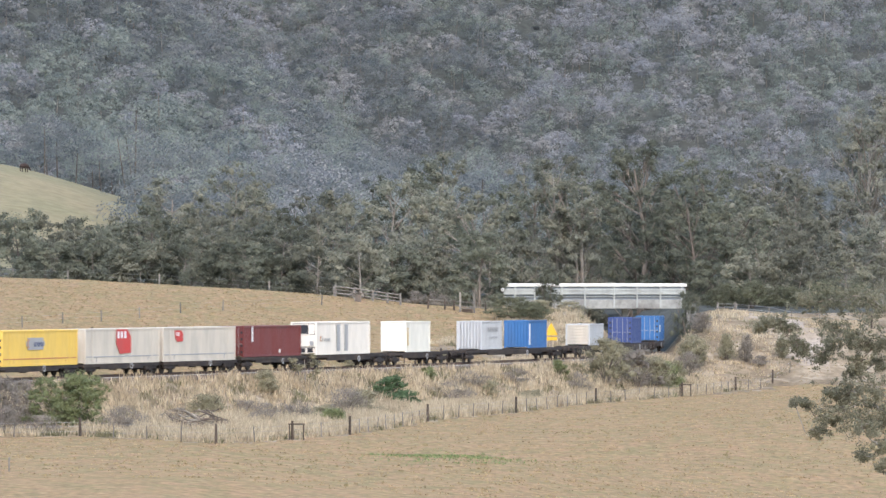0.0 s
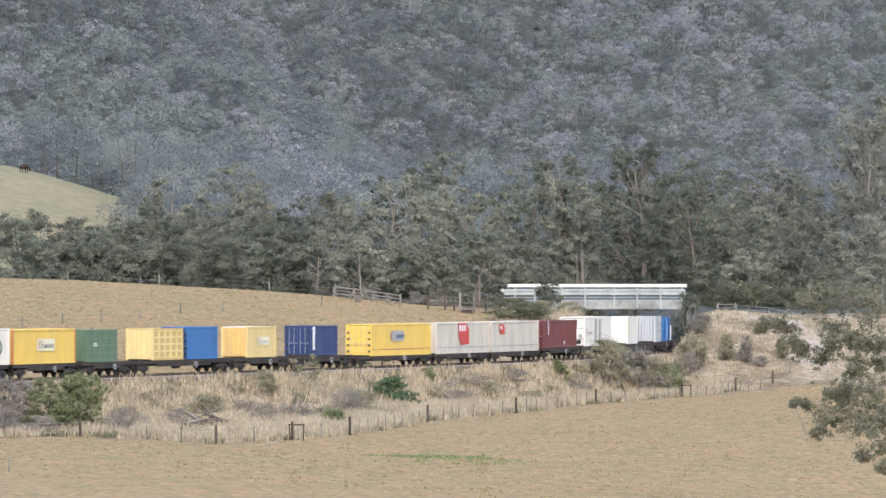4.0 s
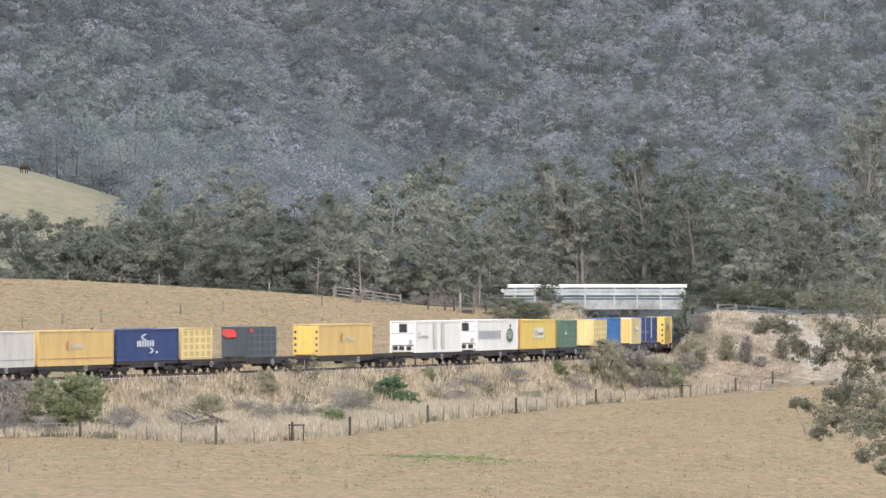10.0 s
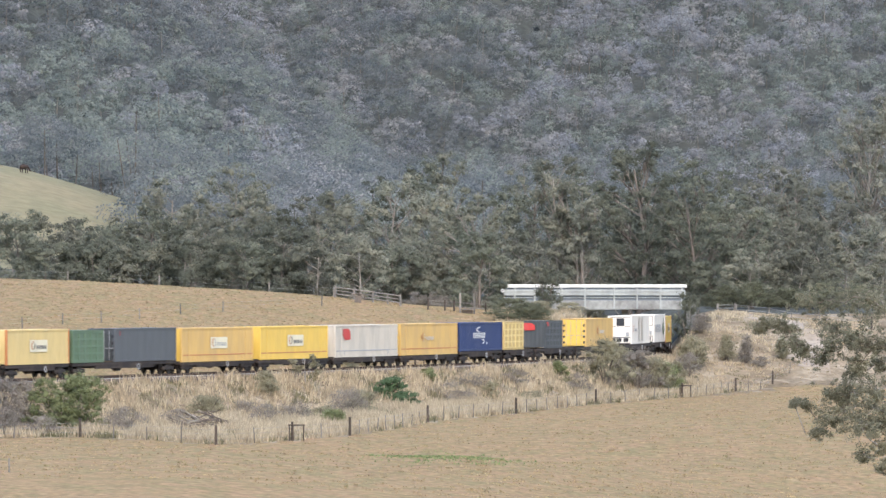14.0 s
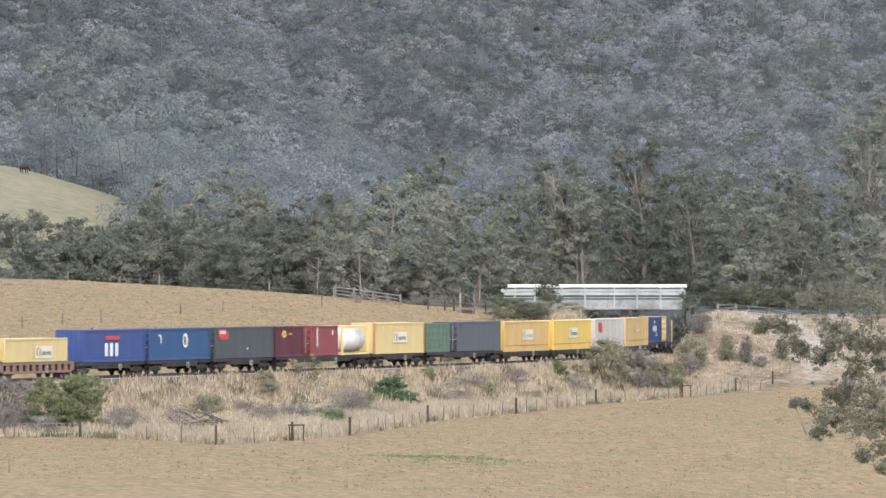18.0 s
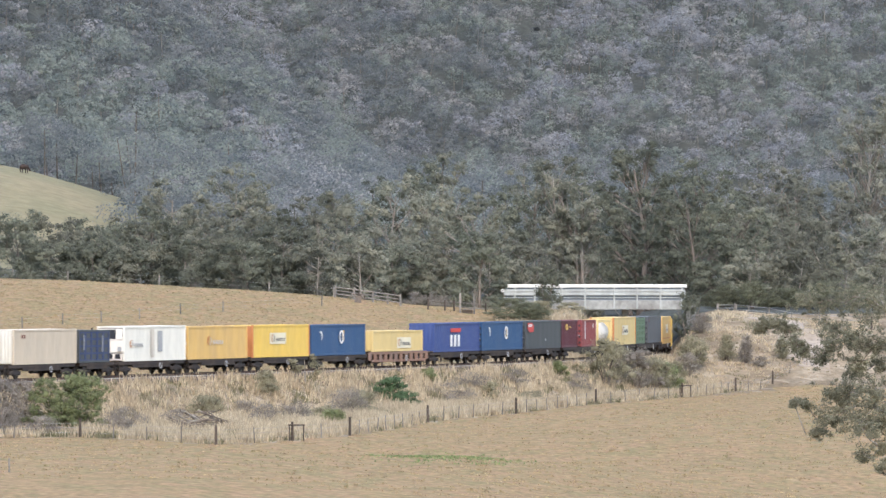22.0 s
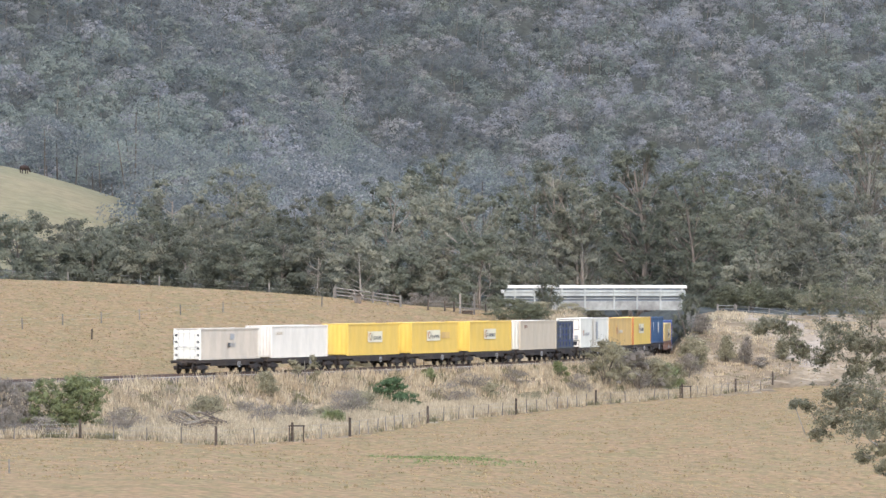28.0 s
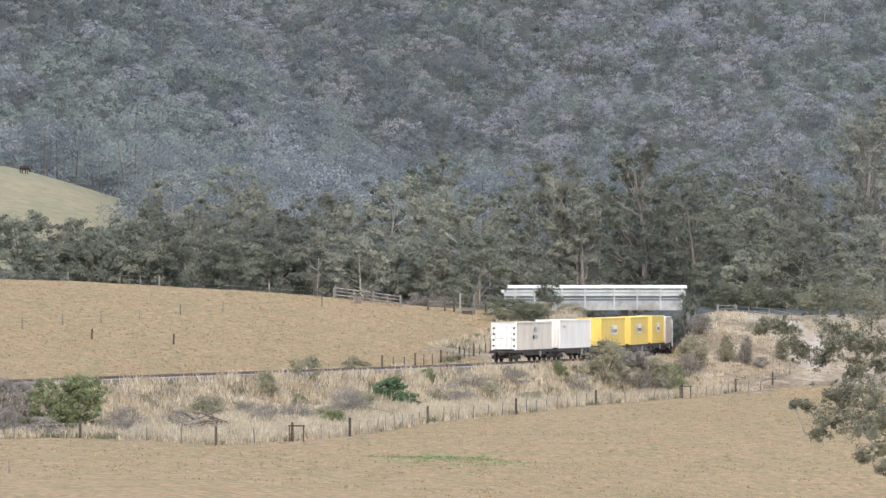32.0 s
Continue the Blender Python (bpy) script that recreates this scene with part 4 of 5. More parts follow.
# ---------------------------------------------------------------- the beast on the far hill
COW_X, COW_Y = -66.0, 1068
cow = thing("cow", "dark brown cow grazing on the far hill's pasture", "cow", at=pose(COW_X, COW_Y, ground_z(COW_X, COW_Y), 0, 0, 52))
bm = bmesh.new()
bmesh.ops.create_uvsphere(bm, u_segments=12, v_segments=8, radius=1, matrix=Matrix.Translation((0, 0, 0.95)) @ Matrix.Diagonal((0.95, 0.36, 0.42, 1)))
part("body", bm, M_HIDE, cow)
bm = add_rod(bmesh.new(), (0.75, 0, 1.05), (1.25, 0, 0.6), 0.22, 0.13, 8)
part("neck", bm, M_HIDE, cow)
bm = bmesh.new()
bmesh.ops.create_uvsphere(bm, u_segments=10, v_segments=6, radius=1, matrix=Matrix.Translation((1.38, 0, 0.42)) @ Matrix.Rotation(0.7, 4, "Y") @ Matrix.Diagonal((0.27, 0.13, 0.15, 1)))
part("head", bm, M_HIDE, cow)
for x in (-0.62, 0.6):
    for y in (-0.2, 0.2):
        part("leg", add_rod(bmesh.new(), (x, y, -0.03), (x, y, 0.75), 0.07, 0.12), M_HIDE, cow)
part("tail", add_rod(bmesh.new(), (-0.95, 0, 1.1), (-1.02, 0, 0.4), 0.04, 0.025), M_HIDE, cow)

# ---------------------------------------------------------------- grass
def grass(seed, name, label, xs, ys, tall, blades, width, mat, spread=0.22):
    """Tufts of upright blades on the ground."""
    rng = np.random.default_rng(seed)
    n = len(xs)
    z = height(xs, ys)
    k = n * blades
    bx = np.repeat(xs, blades) + rng.normal(size=k) * spread
    by = np.repeat(ys, blades) + rng.normal(size=k) * spread
    bz = np.repeat(z, blades) - 0.04
    h = np.repeat(tall, blades) * rng.uniform(0.55, 1.15, k)
    a = rng.random(k) * math.pi
    w = width * rng.uniform(0.6, 1.4, k)
    lean = rng.normal(size=(k, 2)) * 0.28 * h[:, None]
    v = np.empty((k, 3, 3))
    v[:, 0] = np.stack([bx - np.cos(a) * w, by - np.sin(a) * w, bz], 1)
    v[:, 1] = np.stack([bx + np.cos(a) * w, by + np.sin(a) * w, bz], 1)
    v[:, 2] = np.stack([bx + lean[:, 0], by + lean[:, 1], bz + h], 1)
    return tagged(new(name, np_mesh(name, v.reshape(-1, 3), np.arange(3 * k).reshape(-1, 3), mat)), label, "grass", kind="stuff")


grng = np.random.default_rng(21)
n = 74000
xs, ys = grng.uniform(-46, 46, n), grng.uniform(450, 790, n)
d_, s_ = off_line(xs, ys)
fence_y = np.interp(xs, [p[0] for p in LINE_FENCE], [p[1] for p in LINE_FENCE])
bank = (d_ > 2.5) & (s_ > -95) & (s_ < 215) & (ys > fence_y + 0.5) & (xs < 28)
knoll_ = (xs > 24) & (ys > fence_y + 1) & (ys < 748) & (d_ > 3.0) & (grng.random(n) > 0.95 * bareness(xs, ys))
beyond = (d_ < -3.6) & (d_ > -17) & (s_ > 150) & (s_ < 290)
verge = (d_ < -3.4) & (d_ > -6.5) & (s_ > 60) & (s_ <= 150)
pick = (bank | knoll_ | beyond | verge) & (np.hypot((xs + 18.1) / 2.6, (ys - 504) / 9) > 1)
xs, ys, d_ = xs[pick], ys[pick], d_[pick]
tone = np.sin(xs * 0.9 + ys * 0.21) * np.sin(ys * 0.33 - xs * 0.5) + grng.normal(size=len(xs)) * 0.4
high = np.where(d_ > 0, 0.78, 0.55) * (1 + 0.3 * np.clip(tone, -1, 1)) * np.where((xs > 23) & (ys > 675), 0.42, 1.0)
pale = tone > -0.45
grass(31, "tall_dry_grass", "tall cream-coloured dry grass on the railway bank", xs[pale], ys[pale], high[pale], 8, 0.055, M_DRYGRASS)
grass(32, "olive_grass", "tall olive-brown grass among the dry stems", xs[~pale], ys[~pale], high[~pale] * 0.9, 7, 0.05, M_WEED)
def tussocks(seed, name, label, xs, ys, tall):
    """Low tussocks over pasture, in three tones that gather in drifts."""
    ob = grass(seed, name, label, xs, ys, tall * 0.8, 4, 0.12, M_TUFT, 0.16)
    for m in (M_TUFT_RUSSET, M_TUFT_OLIVE):
        ob.data.materials.append(m)
    r = np.random.default_rng(seed)
    tone = np.sin(xs * 0.31 + ys * 0.047) + np.sin(ys * 0.083 - xs * 0.17) + r.normal(size=len(xs)) * 0.9
    ob.data.polygons.foreach_set("material_index", np.repeat(np.digitize(tone, [-0.2, 0.9])[:], 4).astype(np.int32))


n = 20000
ys = np.sqrt(grng.uniform(335 ** 2, 700 ** 2, n))
xs = grng.uniform(-1, 1, n) * ys * 0.068
d_, s_ = off_line(xs, ys)
fence_y = np.interp(xs, [p[0] for p in LINE_FENCE], [p[1] for p in LINE_FENCE])
near_ = (ys < fence_y) & (d_ > 6)
tussocks(33, "pasture_tufts", "short golden and russet tussocks over the dry pasture", xs[near_], ys[near_], grng.uniform(0.05, 0.17, int(near_.sum())))
n = 17000
ys = grng.uniform(560, 742, n)
xs = grng.uniform(-1, 0.1, n) * ys * 0.068
d_, s_ = off_line(xs, ys)
far_ = d_ < -6
tussocks(35, "paddock_tufts", "short russet-gold tussocks over the dry paddock", xs[far_], ys[far_], grng.uniform(0.05, 0.17, int(far_.sum())))
n = 1100
ys, xs = grng.normal(size=n) * 13 + 422, grng.normal(size=n) * 1.9 - 0.6
grass(36, "swale_weeds", "green weeds in the pasture's damp swale", xs, ys, np.full(n, 0.16), 5, 0.07, M_GREENWEED, 0.3)
# ---------------------------------------------------------------- the freight train
SPEED = 18.95
C = {
    "white": paint("white_container_paint", (0.630, 0.575, 0.500)), "bone": paint("bone_container_paint", (0.475, 0.42, 0.345), dirt=0.25),
    "cream": paint("cream_container_paint", (0.616, 0.585, 0.508)), "yellow": paint("yellow_container_paint", (0.600, 0.395, 0.080)),
    "tan": paint("faded_yellow_paint", (0.524, 0.331, 0.108), dirt=0.2), "sand": paint("pale_yellow_paint", (0.539, 0.400, 0.169)),
    "beige": paint("beige_container_paint", (0.447, 0.370, 0.277)), "navy": paint("navy_container_paint", (0.020, 0.034, 0.100)),
    "blue": paint("blue_container_paint", (0.022, 0.060, 0.135)), "azure": paint("bright_blue_container_paint", (0.030, 0.110, 0.270)),
    "royal": paint("royal_blue_container_paint", (0.034, 0.055, 0.160)), "green": paint("green_container_paint", (0.085, 0.128, 0.076)),
    "grey": paint("grey_container_paint", (0.073, 0.077, 0.083)), "slate": paint("dark_grey_container_paint", (0.048, 0.052, 0.054)),
    "silver": paint("light_grey_container_paint", (0.385, 0.385, 0.385)), "maroon": paint("maroon_container_paint", (0.123, 0.027, 0.025)),
    "plum": paint("dark_maroon_container_paint", (0.073, 0.015, 0.023)), "rust": paint("red_oxide_container_paint", (0.185, 0.042, 0.042)),
    "red": paint("red_logo_paint", (0.424, 0.039, 0.035)), "ink": paint("black_logo_paint", (0.023, 0.023, 0.027)), "decal": paint("white_logo_paint", (0.631, 0.631, 0.616)),
    "orange": paint("orange_paint", (0.40, 0.16, 0.06)), "dkgreen": paint("green_logo_paint", (0.046, 0.100, 0.039)), "ash": paint("grey_logo_paint", (0.277, 0.277, 0.277)),
    # straw and leaf lighten panel frames as highlights; ochre darkens the recesses as shade
    "ochre": paint("shaded_recess_ochre_paint", (0.44, 0.31, 0.115)), "straw": paint("straw_frame_and_highlight_paint", (0.60, 0.46, 0.20)), "leaf": paint("green_frame_highlight_paint", (0.094, 0.150, 0.092)),
    "oat": paint("weathered_oat_paint", (0.47, 0.405, 0.33), dirt=0.25),
    "plate": paint("cream_sign_paint", (0.60, 0.545, 0.40)),
    "gold": paint("gold_logo_paint", (0.539, 0.347, 0.092)),
}
WIDE = 2.44
_cache = {}


def shared(key, make):
    if key not in _cache:
        _cache[key] = make()
    return _cache[key]


def wave_wall(length, height, pitch=0.28, depth=0.04):
    """A corrugated sheet along y, its outer crests at x = 0, standing on z = 0."""
    ys, xs, y = [], [], 0.0
    n = max(3, round(length / pitch))
    p = length / n
    for i in range(n):
        for f, x in ((0.0, 0.0), (0.26, 0.0), (0.5, -depth), (0.76, -depth)):
            ys.append((i + f) * p)
            xs.append(x)
    ys.append(length)
    xs.append(0.0)
    v = [(x, y - length / 2, z) for x, y in zip(xs, ys) for z in (0, height)] 
    f = [(2 * i, 2 * i + 2, 2 * i + 3, 2 * i + 1) for i in range(len(xs) - 1)]
    k = len(v)
    v += [(-0.06, -length / 2, 0), (-0.06, length / 2, 0), (-0.06, length / 2, height), (-0.06, -length / 2, height)]
    f.append((k, k + 3, k + 2, k + 1))
    return v, f


def wall_mesh(length, height, mat, kind):
    def make():
        if kind == "corrugated":
            v, f = wave_wall(length, height)
            return np_mesh("side_wall", v, f, mat)
        if kind == "smooth":
            return np_mesh("side_wall", *wave_wall(length, height, 1.52, 0.012), mat)
        bm = bmesh.new()
        add_box(bm, -0.06, -0.004, -length / 2, length / 2, 0, height)
        return bm_mesh("side_wall", bm, mat)
    return shared(("wall", round(length, 2), round(height, 2), mat.name, kind), make)


def rounded_plate(w, h, depth=0.012):
    bm = box(0, depth, -w / 2, w / 2, -h / 2, h / 2)
    edges = [e for e in bm.edges if abs(e.verts[0].co.x - e.verts[1].co.x) > depth * 0.9]
    bmesh.ops.bevel(bm, geom=edges, offset=min(w, h) * 0.3, segments=3, affect="EDGES")
    return bm


def ring_plate(w, h, thick, depth=0.012, sweep=1.0, start=0.0):
    """A flat oval ring, or a sickle of one, standing on a wall."""
    n = 20
    bm = bmesh.new()
    rows = []
    for i in range(n + 1):
        a = start + TAU * sweep * i / n
        t = thick * (1 if sweep > 0.99 else math.sin(math.pi * i / n) + 0.08)
        c, s = math.cos(a), math.sin(a)
        rows.append([bm.verts.new((x, c * (w / 2 - q), s * (h / 2 - q))) for x, q in ((0, 0), (depth, 0), (depth, t), (0, t))])
    for a, b in zip(rows, rows[1:]):
        for j in range(4):
            bm.faces.new((a[j], a[(j + 1) % 4], b[(j + 1) % 4], b[j]))
    return bm


def slanted_plate(w, h, depth=0.012, cut=0.25):
    """A plate with two corners cut off askew."""
    o = [(-w / 2 + w * 0.0, h / 2), (w / 2 - w * cut, h / 2), (w / 2, h * 0.2), (w / 2, -h / 2 + h * 0.05), (-w / 2 + w * cut, -h / 2), (-w / 2, -h * 0.1)]
    bm = bmesh.new()
    a = [bm.verts.new((0, y, z)) for y, z in o]
    b = [bm.verts.new((depth, y, z)) for y, z in o]
    bm.faces.new(b)
    bm.faces.new(a[::-1])
    for i in range(6):
        bm.faces.new((a[i], a[(i + 1) % 6], b[(i + 1) % 6], b[i]))
    return bm


def container(name, label, length, tall, paint_key, kind="corrugated", end="ribs", marks=(), base=1.14, end_key=None, post_key=None, roof_key=None, frame_key=None):
    """A freight container; y is forward, x the side towards the pasture, z up from its foot."""
    box_ = thing(name, label, "shipping container", "containers on the freight train")
    mat = C[paint_key]
    # some rear ends take a lighter paint that stands in for sun on them
    em = C[end_key or paint_key]
    pm = C[post_key or paint_key]
    L, H, W = length / 2, tall, WIDE / 2
    wall = wall_mesh(length - 0.3, H - 0.34, mat, kind)
    part("side_wall", wall, None, box_, at=pose(W - 0.045, 0, 0.18))
    part("side_wall", wall, None, box_, at=pose(-W + 0.045, 0, 0.18, 0, 0, 180))

    if kind == "posted":          # a swap body's posts, set in from its ends, and its framed foot
        l, h = length - 0.3, H - 0.34
        sp = shared(("side_post", tall, paint_key), lambda: bm_mesh("side_post", box(-0.03, 0.02, -0.1, 0.1, 0, h, 0.01), mat))
        fr = shared(("foot_rail", length, tall, paint_key), lambda: bm_mesh("foot_rail", box(-0.03, 0.016, -l / 2, l / 2, 0.34, 0.44, 0.01), C["ash"] if paint_key == "bone" else C["orange"]))
        fp = shared(("foot_post", paint_key), lambda: bm_mesh("foot_post", box(-0.03, 0.018, -0.06, 0.06, 0, 0.38, 0.01), C["ash"] if paint_key == "bone" else C["tan"]))
        for sgn, rz in ((1, 0), (-1, 180)):
            for y in (-l / 2 + 1.35, l / 2 - 1.35):
                part("side_post", sp, None, box_, at=pose(sgn * (W - 0.045), y, 0.18, 0, 0, rz))
            part("foot_rail", fr, None, box_, at=pose(sgn * (W - 0.045), 0, 0.18, 0, 0, rz))
            for y in (-l / 2 + 2.1, l / 2 - 2.1):
                part("foot_post", fp, None, box_, at=pose(sgn * (W - 0.045), y, 0.18, 0, 0, rz))
    if kind == "panelled":        # a raised grid frames square panels; most grids carry a painted highlight
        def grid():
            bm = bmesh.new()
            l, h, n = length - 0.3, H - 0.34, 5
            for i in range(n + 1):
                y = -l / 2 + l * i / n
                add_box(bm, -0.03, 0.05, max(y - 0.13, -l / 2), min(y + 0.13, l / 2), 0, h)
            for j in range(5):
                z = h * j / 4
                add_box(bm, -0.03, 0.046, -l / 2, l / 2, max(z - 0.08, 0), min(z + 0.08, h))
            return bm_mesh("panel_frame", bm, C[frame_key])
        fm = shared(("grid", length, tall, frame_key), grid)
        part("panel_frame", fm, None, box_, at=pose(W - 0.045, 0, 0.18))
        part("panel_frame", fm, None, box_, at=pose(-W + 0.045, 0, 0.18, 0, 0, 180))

    def roof():
        bm = bmesh.new()
        add_box(bm, -W + 0.08, W - 0.08, -L + 0.1, L - 0.1, H - 0.08, H - 0.03)
        for i in range(int(length / 0.9)):
            y = -L + 0.5 + i * 0.9
            add_box(bm, -W + 0.15, W - 0.15, y - 0.2, y + 0.2, H - 0.04, H - 0.012, 0.01)
        return bm_mesh("roof", bm, C[roof_key or paint_key])
    part("roof", shared(("roof", length, tall, roof_key or paint_key), roof), None, box_)

    def post():
        return bm_mesh("corner_post", box(-0.09, 0.09, -0.09, 0.09, 0.0, H, 0.012), pm)
    pmesh = shared(("post", tall, post_key or paint_key), post)
    for x in (-W + 0.09, W - 0.09):
        for y in (-L + 0.09, L - 0.09):
            part("corner_post", pmesh, None, box_, at=pose(x, y, 0))

    def rail(top):
        bm = bmesh.new()
        if top:
            add_box(bm, -0.05, 0.05, -L + 0.18, L - 0.18, H - 0.16, H - 0.005, 0.01)
        else:
            add_box(bm, -0.06, 0.06, -L + 0.18, L - 0.18, 0.0, 0.18, 0.01)
        return bm_mesh("top_rail" if top else "bottom_rail", bm, mat)
    for x in (-W + 0.06, W - 0.06):
        part("bottom_rail", shared(("br", length, tall, paint_key), lambda: rail(False)), None, box_, at=pose(x, 0, 0))
        part("top_rail", shared(("tr", length, tall, paint_key), lambda: rail(True)), None, box_, at=pose(x, 0, 0))
    # the forward end is always a ribbed wall
    ribs = shared(("end", tall, end_key or paint_key), lambda: np_mesh("end_wall", *wave_wall(WIDE - 0.36, H - 0.2, 0.3, 0.06), em))
    part("end_wall", ribs, None, box_, at=pose(0, L - 0.05, 0.1, 0, 0, 90))
    back = pose(0, -L + 0.05, 0.1, 0, 0, -90)
    if end == "ribs":
        part("end_wall", ribs, None, box_, at=back)
    elif end == "plain":
        def plain():
            return np_mesh("end_wall", *wave_wall(WIDE - 0.36, H - 0.2, 0.45, 0.03), em)
        part("end_wall", shared(("plain", tall, end_key or paint_key), plain), None, box_, at=back)
    elif end == "slats":
        def slats():
            bm = box(-0.06, 0.0, -W + 0.18, W - 0.18, 0, H - 0.2)
            for i in range(7):
                z = 0.12 + (H - 0.4) * i / 6
                add_box(bm, -0.02, 0.07, -W + 0.16, W - 0.16, z - 0.07, z + 0.07, 0.01)
            return bm_mesh("end_wall", bm, em)
        part("end_wall", shared(("slats", tall, end_key or paint_key), slats), None, box_, at=back)
    elif end == "doors":
        def door():
            w = W - 0.2
            bm = box(-0.05, 0.0, 0, w, 0, H - 0.22)
            for z in (0.1, 0.35, 0.62, 0.9):
                add_box(bm, -0.02, 0.035, 0.06, w - 0.06, (H - 0.22) * z - 0.06, (H - 0.22) * z + 0.06, 0.01)
            return bm_mesh("door", bm, em)
        dm = shared(("door", tall, end_key or paint_key), door)
        rod = shared(("rod", tall), lambda: bm_mesh("lock_rod", add_rod(bmesh.new(), (0.05, 0, 0.02), (0.05, 0, H - 0.24), 0.022), C["ash"]))
        handle = shared(("handle",), lambda: bm_mesh("door_handle", box(0.05, 0.085, -0.02, 0.34, -0.025, 0.025, 0.006), C["ash"]))
        for sgn in (0, 1):
            d = part("door", dm, None, box_, at=back @ (pose(0, 0.005, 0.0) if sgn else pose(0, -(W - 0.2) - 0.005, 0.0)))
            for z in (0.2, 0.75, 1.3, 1.85):
                part("hinge", shared(("hinge",), lambda: bm_mesh("hinge", box(-0.01, 0.06, -0.1, 0.1, 0, 0.22, 0.02), C["ink"])), None, d, at=pose(0, W - 0.22 if sgn else 0.02, z))
            for y in (0.25, 0.72):
                part("lock_rod", rod, None, d, at=pose(0, y, 0.0))
                part("door_handle", handle, None, d, at=pose(0, y, 1.0))
    elif end == "cooler":
        def cooler():
            bm = box(-0.06, 0.05, -W + 0.18, W - 0.18, 0.62, 1.62, 0.02)
            add_box(bm, -0.06, 0.02, -W + 0.18, W - 0.18, 0.0, H - 0.2)
            return bm_mesh("cooling_unit", bm, em)
        u = part("cooling_unit", shared(("cooler", tall, end_key or paint_key), cooler), None, box_, "white refrigeration unit with a dark fan grille", at=back)
        fan = shared(("fan", tall), lambda: bm_mesh("fan_grille", box(0.02, 0.06, -0.35, 0.45, 1.72, H - 0.36, 0.015), C["ink"]))
        part("fan_grille", fan, None, u)
        fr = bmesh.new()
        for y0, y1, z0, z1 in ((-0.43, 0.53, 1.65, 1.72), (-0.43, 0.53, H - 0.36, H - 0.29), (-0.43, -0.35, 1.65, H - 0.29), (0.45, 0.53, 1.65, H - 0.29)):
            add_box(fr, 0.02, 0.09, y0, y1, z0, z1, 0.01)
        part("grille_frame", fr, C["white"], u)
        for y in (-0.95, -0.35, 0.35):
            part("intake", shared(("intake",), lambda: bm_mesh("intake", box(0.02, 0.06, 0, 0.5, 0.12, 0.5, 0.02), C["ink"])), None, u, at=pose(0, y, 0))
        def seal():
            bm = bmesh.new()
            for y0, y1, z0, z1 in ((-W + 0.18, W - 0.18, 0.54, 0.60), (-W + 0.18, W - 0.18, 1.63, 1.68), (-W + 0.17, -W + 0.22, 0.02, H - 0.24), (W - 0.22, W - 0.17, 0.02, H - 0.24), (-W + 0.18, W - 0.18, H - 0.28, H - 0.23)):
                add_box(bm, 0.0, 0.03, y0, y1, z0, z1)
            return bm_mesh("seal", bm, C["ink"])
        part("seal", shared(("seal", tall), seal), None, u)
        part("control_box", shared(("ctl",), lambda: bm_mesh("control_box", box(0.04, 0.12, 0.6, 0.95, 0.7, 1.1, 0.02), C["ash"])), None, u)
    # painted marks on the pasture side: shape, place along (m from the middle), height of centre, width, height, colour, extra
    for shape, y, z, w, h, key, *extra in marks:
        if shape == "plate":
            bm = rounded_plate(w, h)
        elif shape == "bar":
            bm = box(0, 0.012, -w / 2, w / 2, -h / 2, h / 2)
        elif shape == "ring":
            bm = ring_plate(w, h, extra[0])
        elif shape == "sickle":
            bm = ring_plate(w, h, extra[0], sweep=0.55, start=extra[1])
        else:
            bm = slanted_plate(w, h)
        lift = 0.018 * (extra[-1] if shape in ("bar", "plate", "slant") and extra else 2)
        part("logo" if h > 0.25 else "marking", bm, C[key], box_, at=pose(W - 0.045 + 0.03 + lift, y, z))
    box_["base"] = base
    return box_


def word(y, z, w, h, key, n, lift=1):
    """A word that stands as plain bars."""
    p = w / n
    return [("bar", y - w / 2 + p * (i + 0.5), z, p * 0.55, h, key, lift) for i in range(n)]


def carrier_mark(y, z=1.35, plate=True, s=1.0, tone="ink"):
    """A pale plate with a sickle-shaped sign and a word as bars."""
    out = [("bar", y, z, 3.4 * s, 0.95 * s, "plate", 1)] if plate else []
    out += [("sickle", y - 1.05 * s, z + 0.02, 0.8 * s, 0.72 * s, "orange", 0.18 * s, 1.3)]
    out += [("sickle", y - 1.0 * s, z + 0.02, 0.6 * s, 0.6 * s, tone, 0.12 * s, 4.4)]
    return out + word(y + 0.5 * s, z - 0.1, 1.9 * s, 0.3 * s, tone if tone != "ink" else "grey", 7, 2)


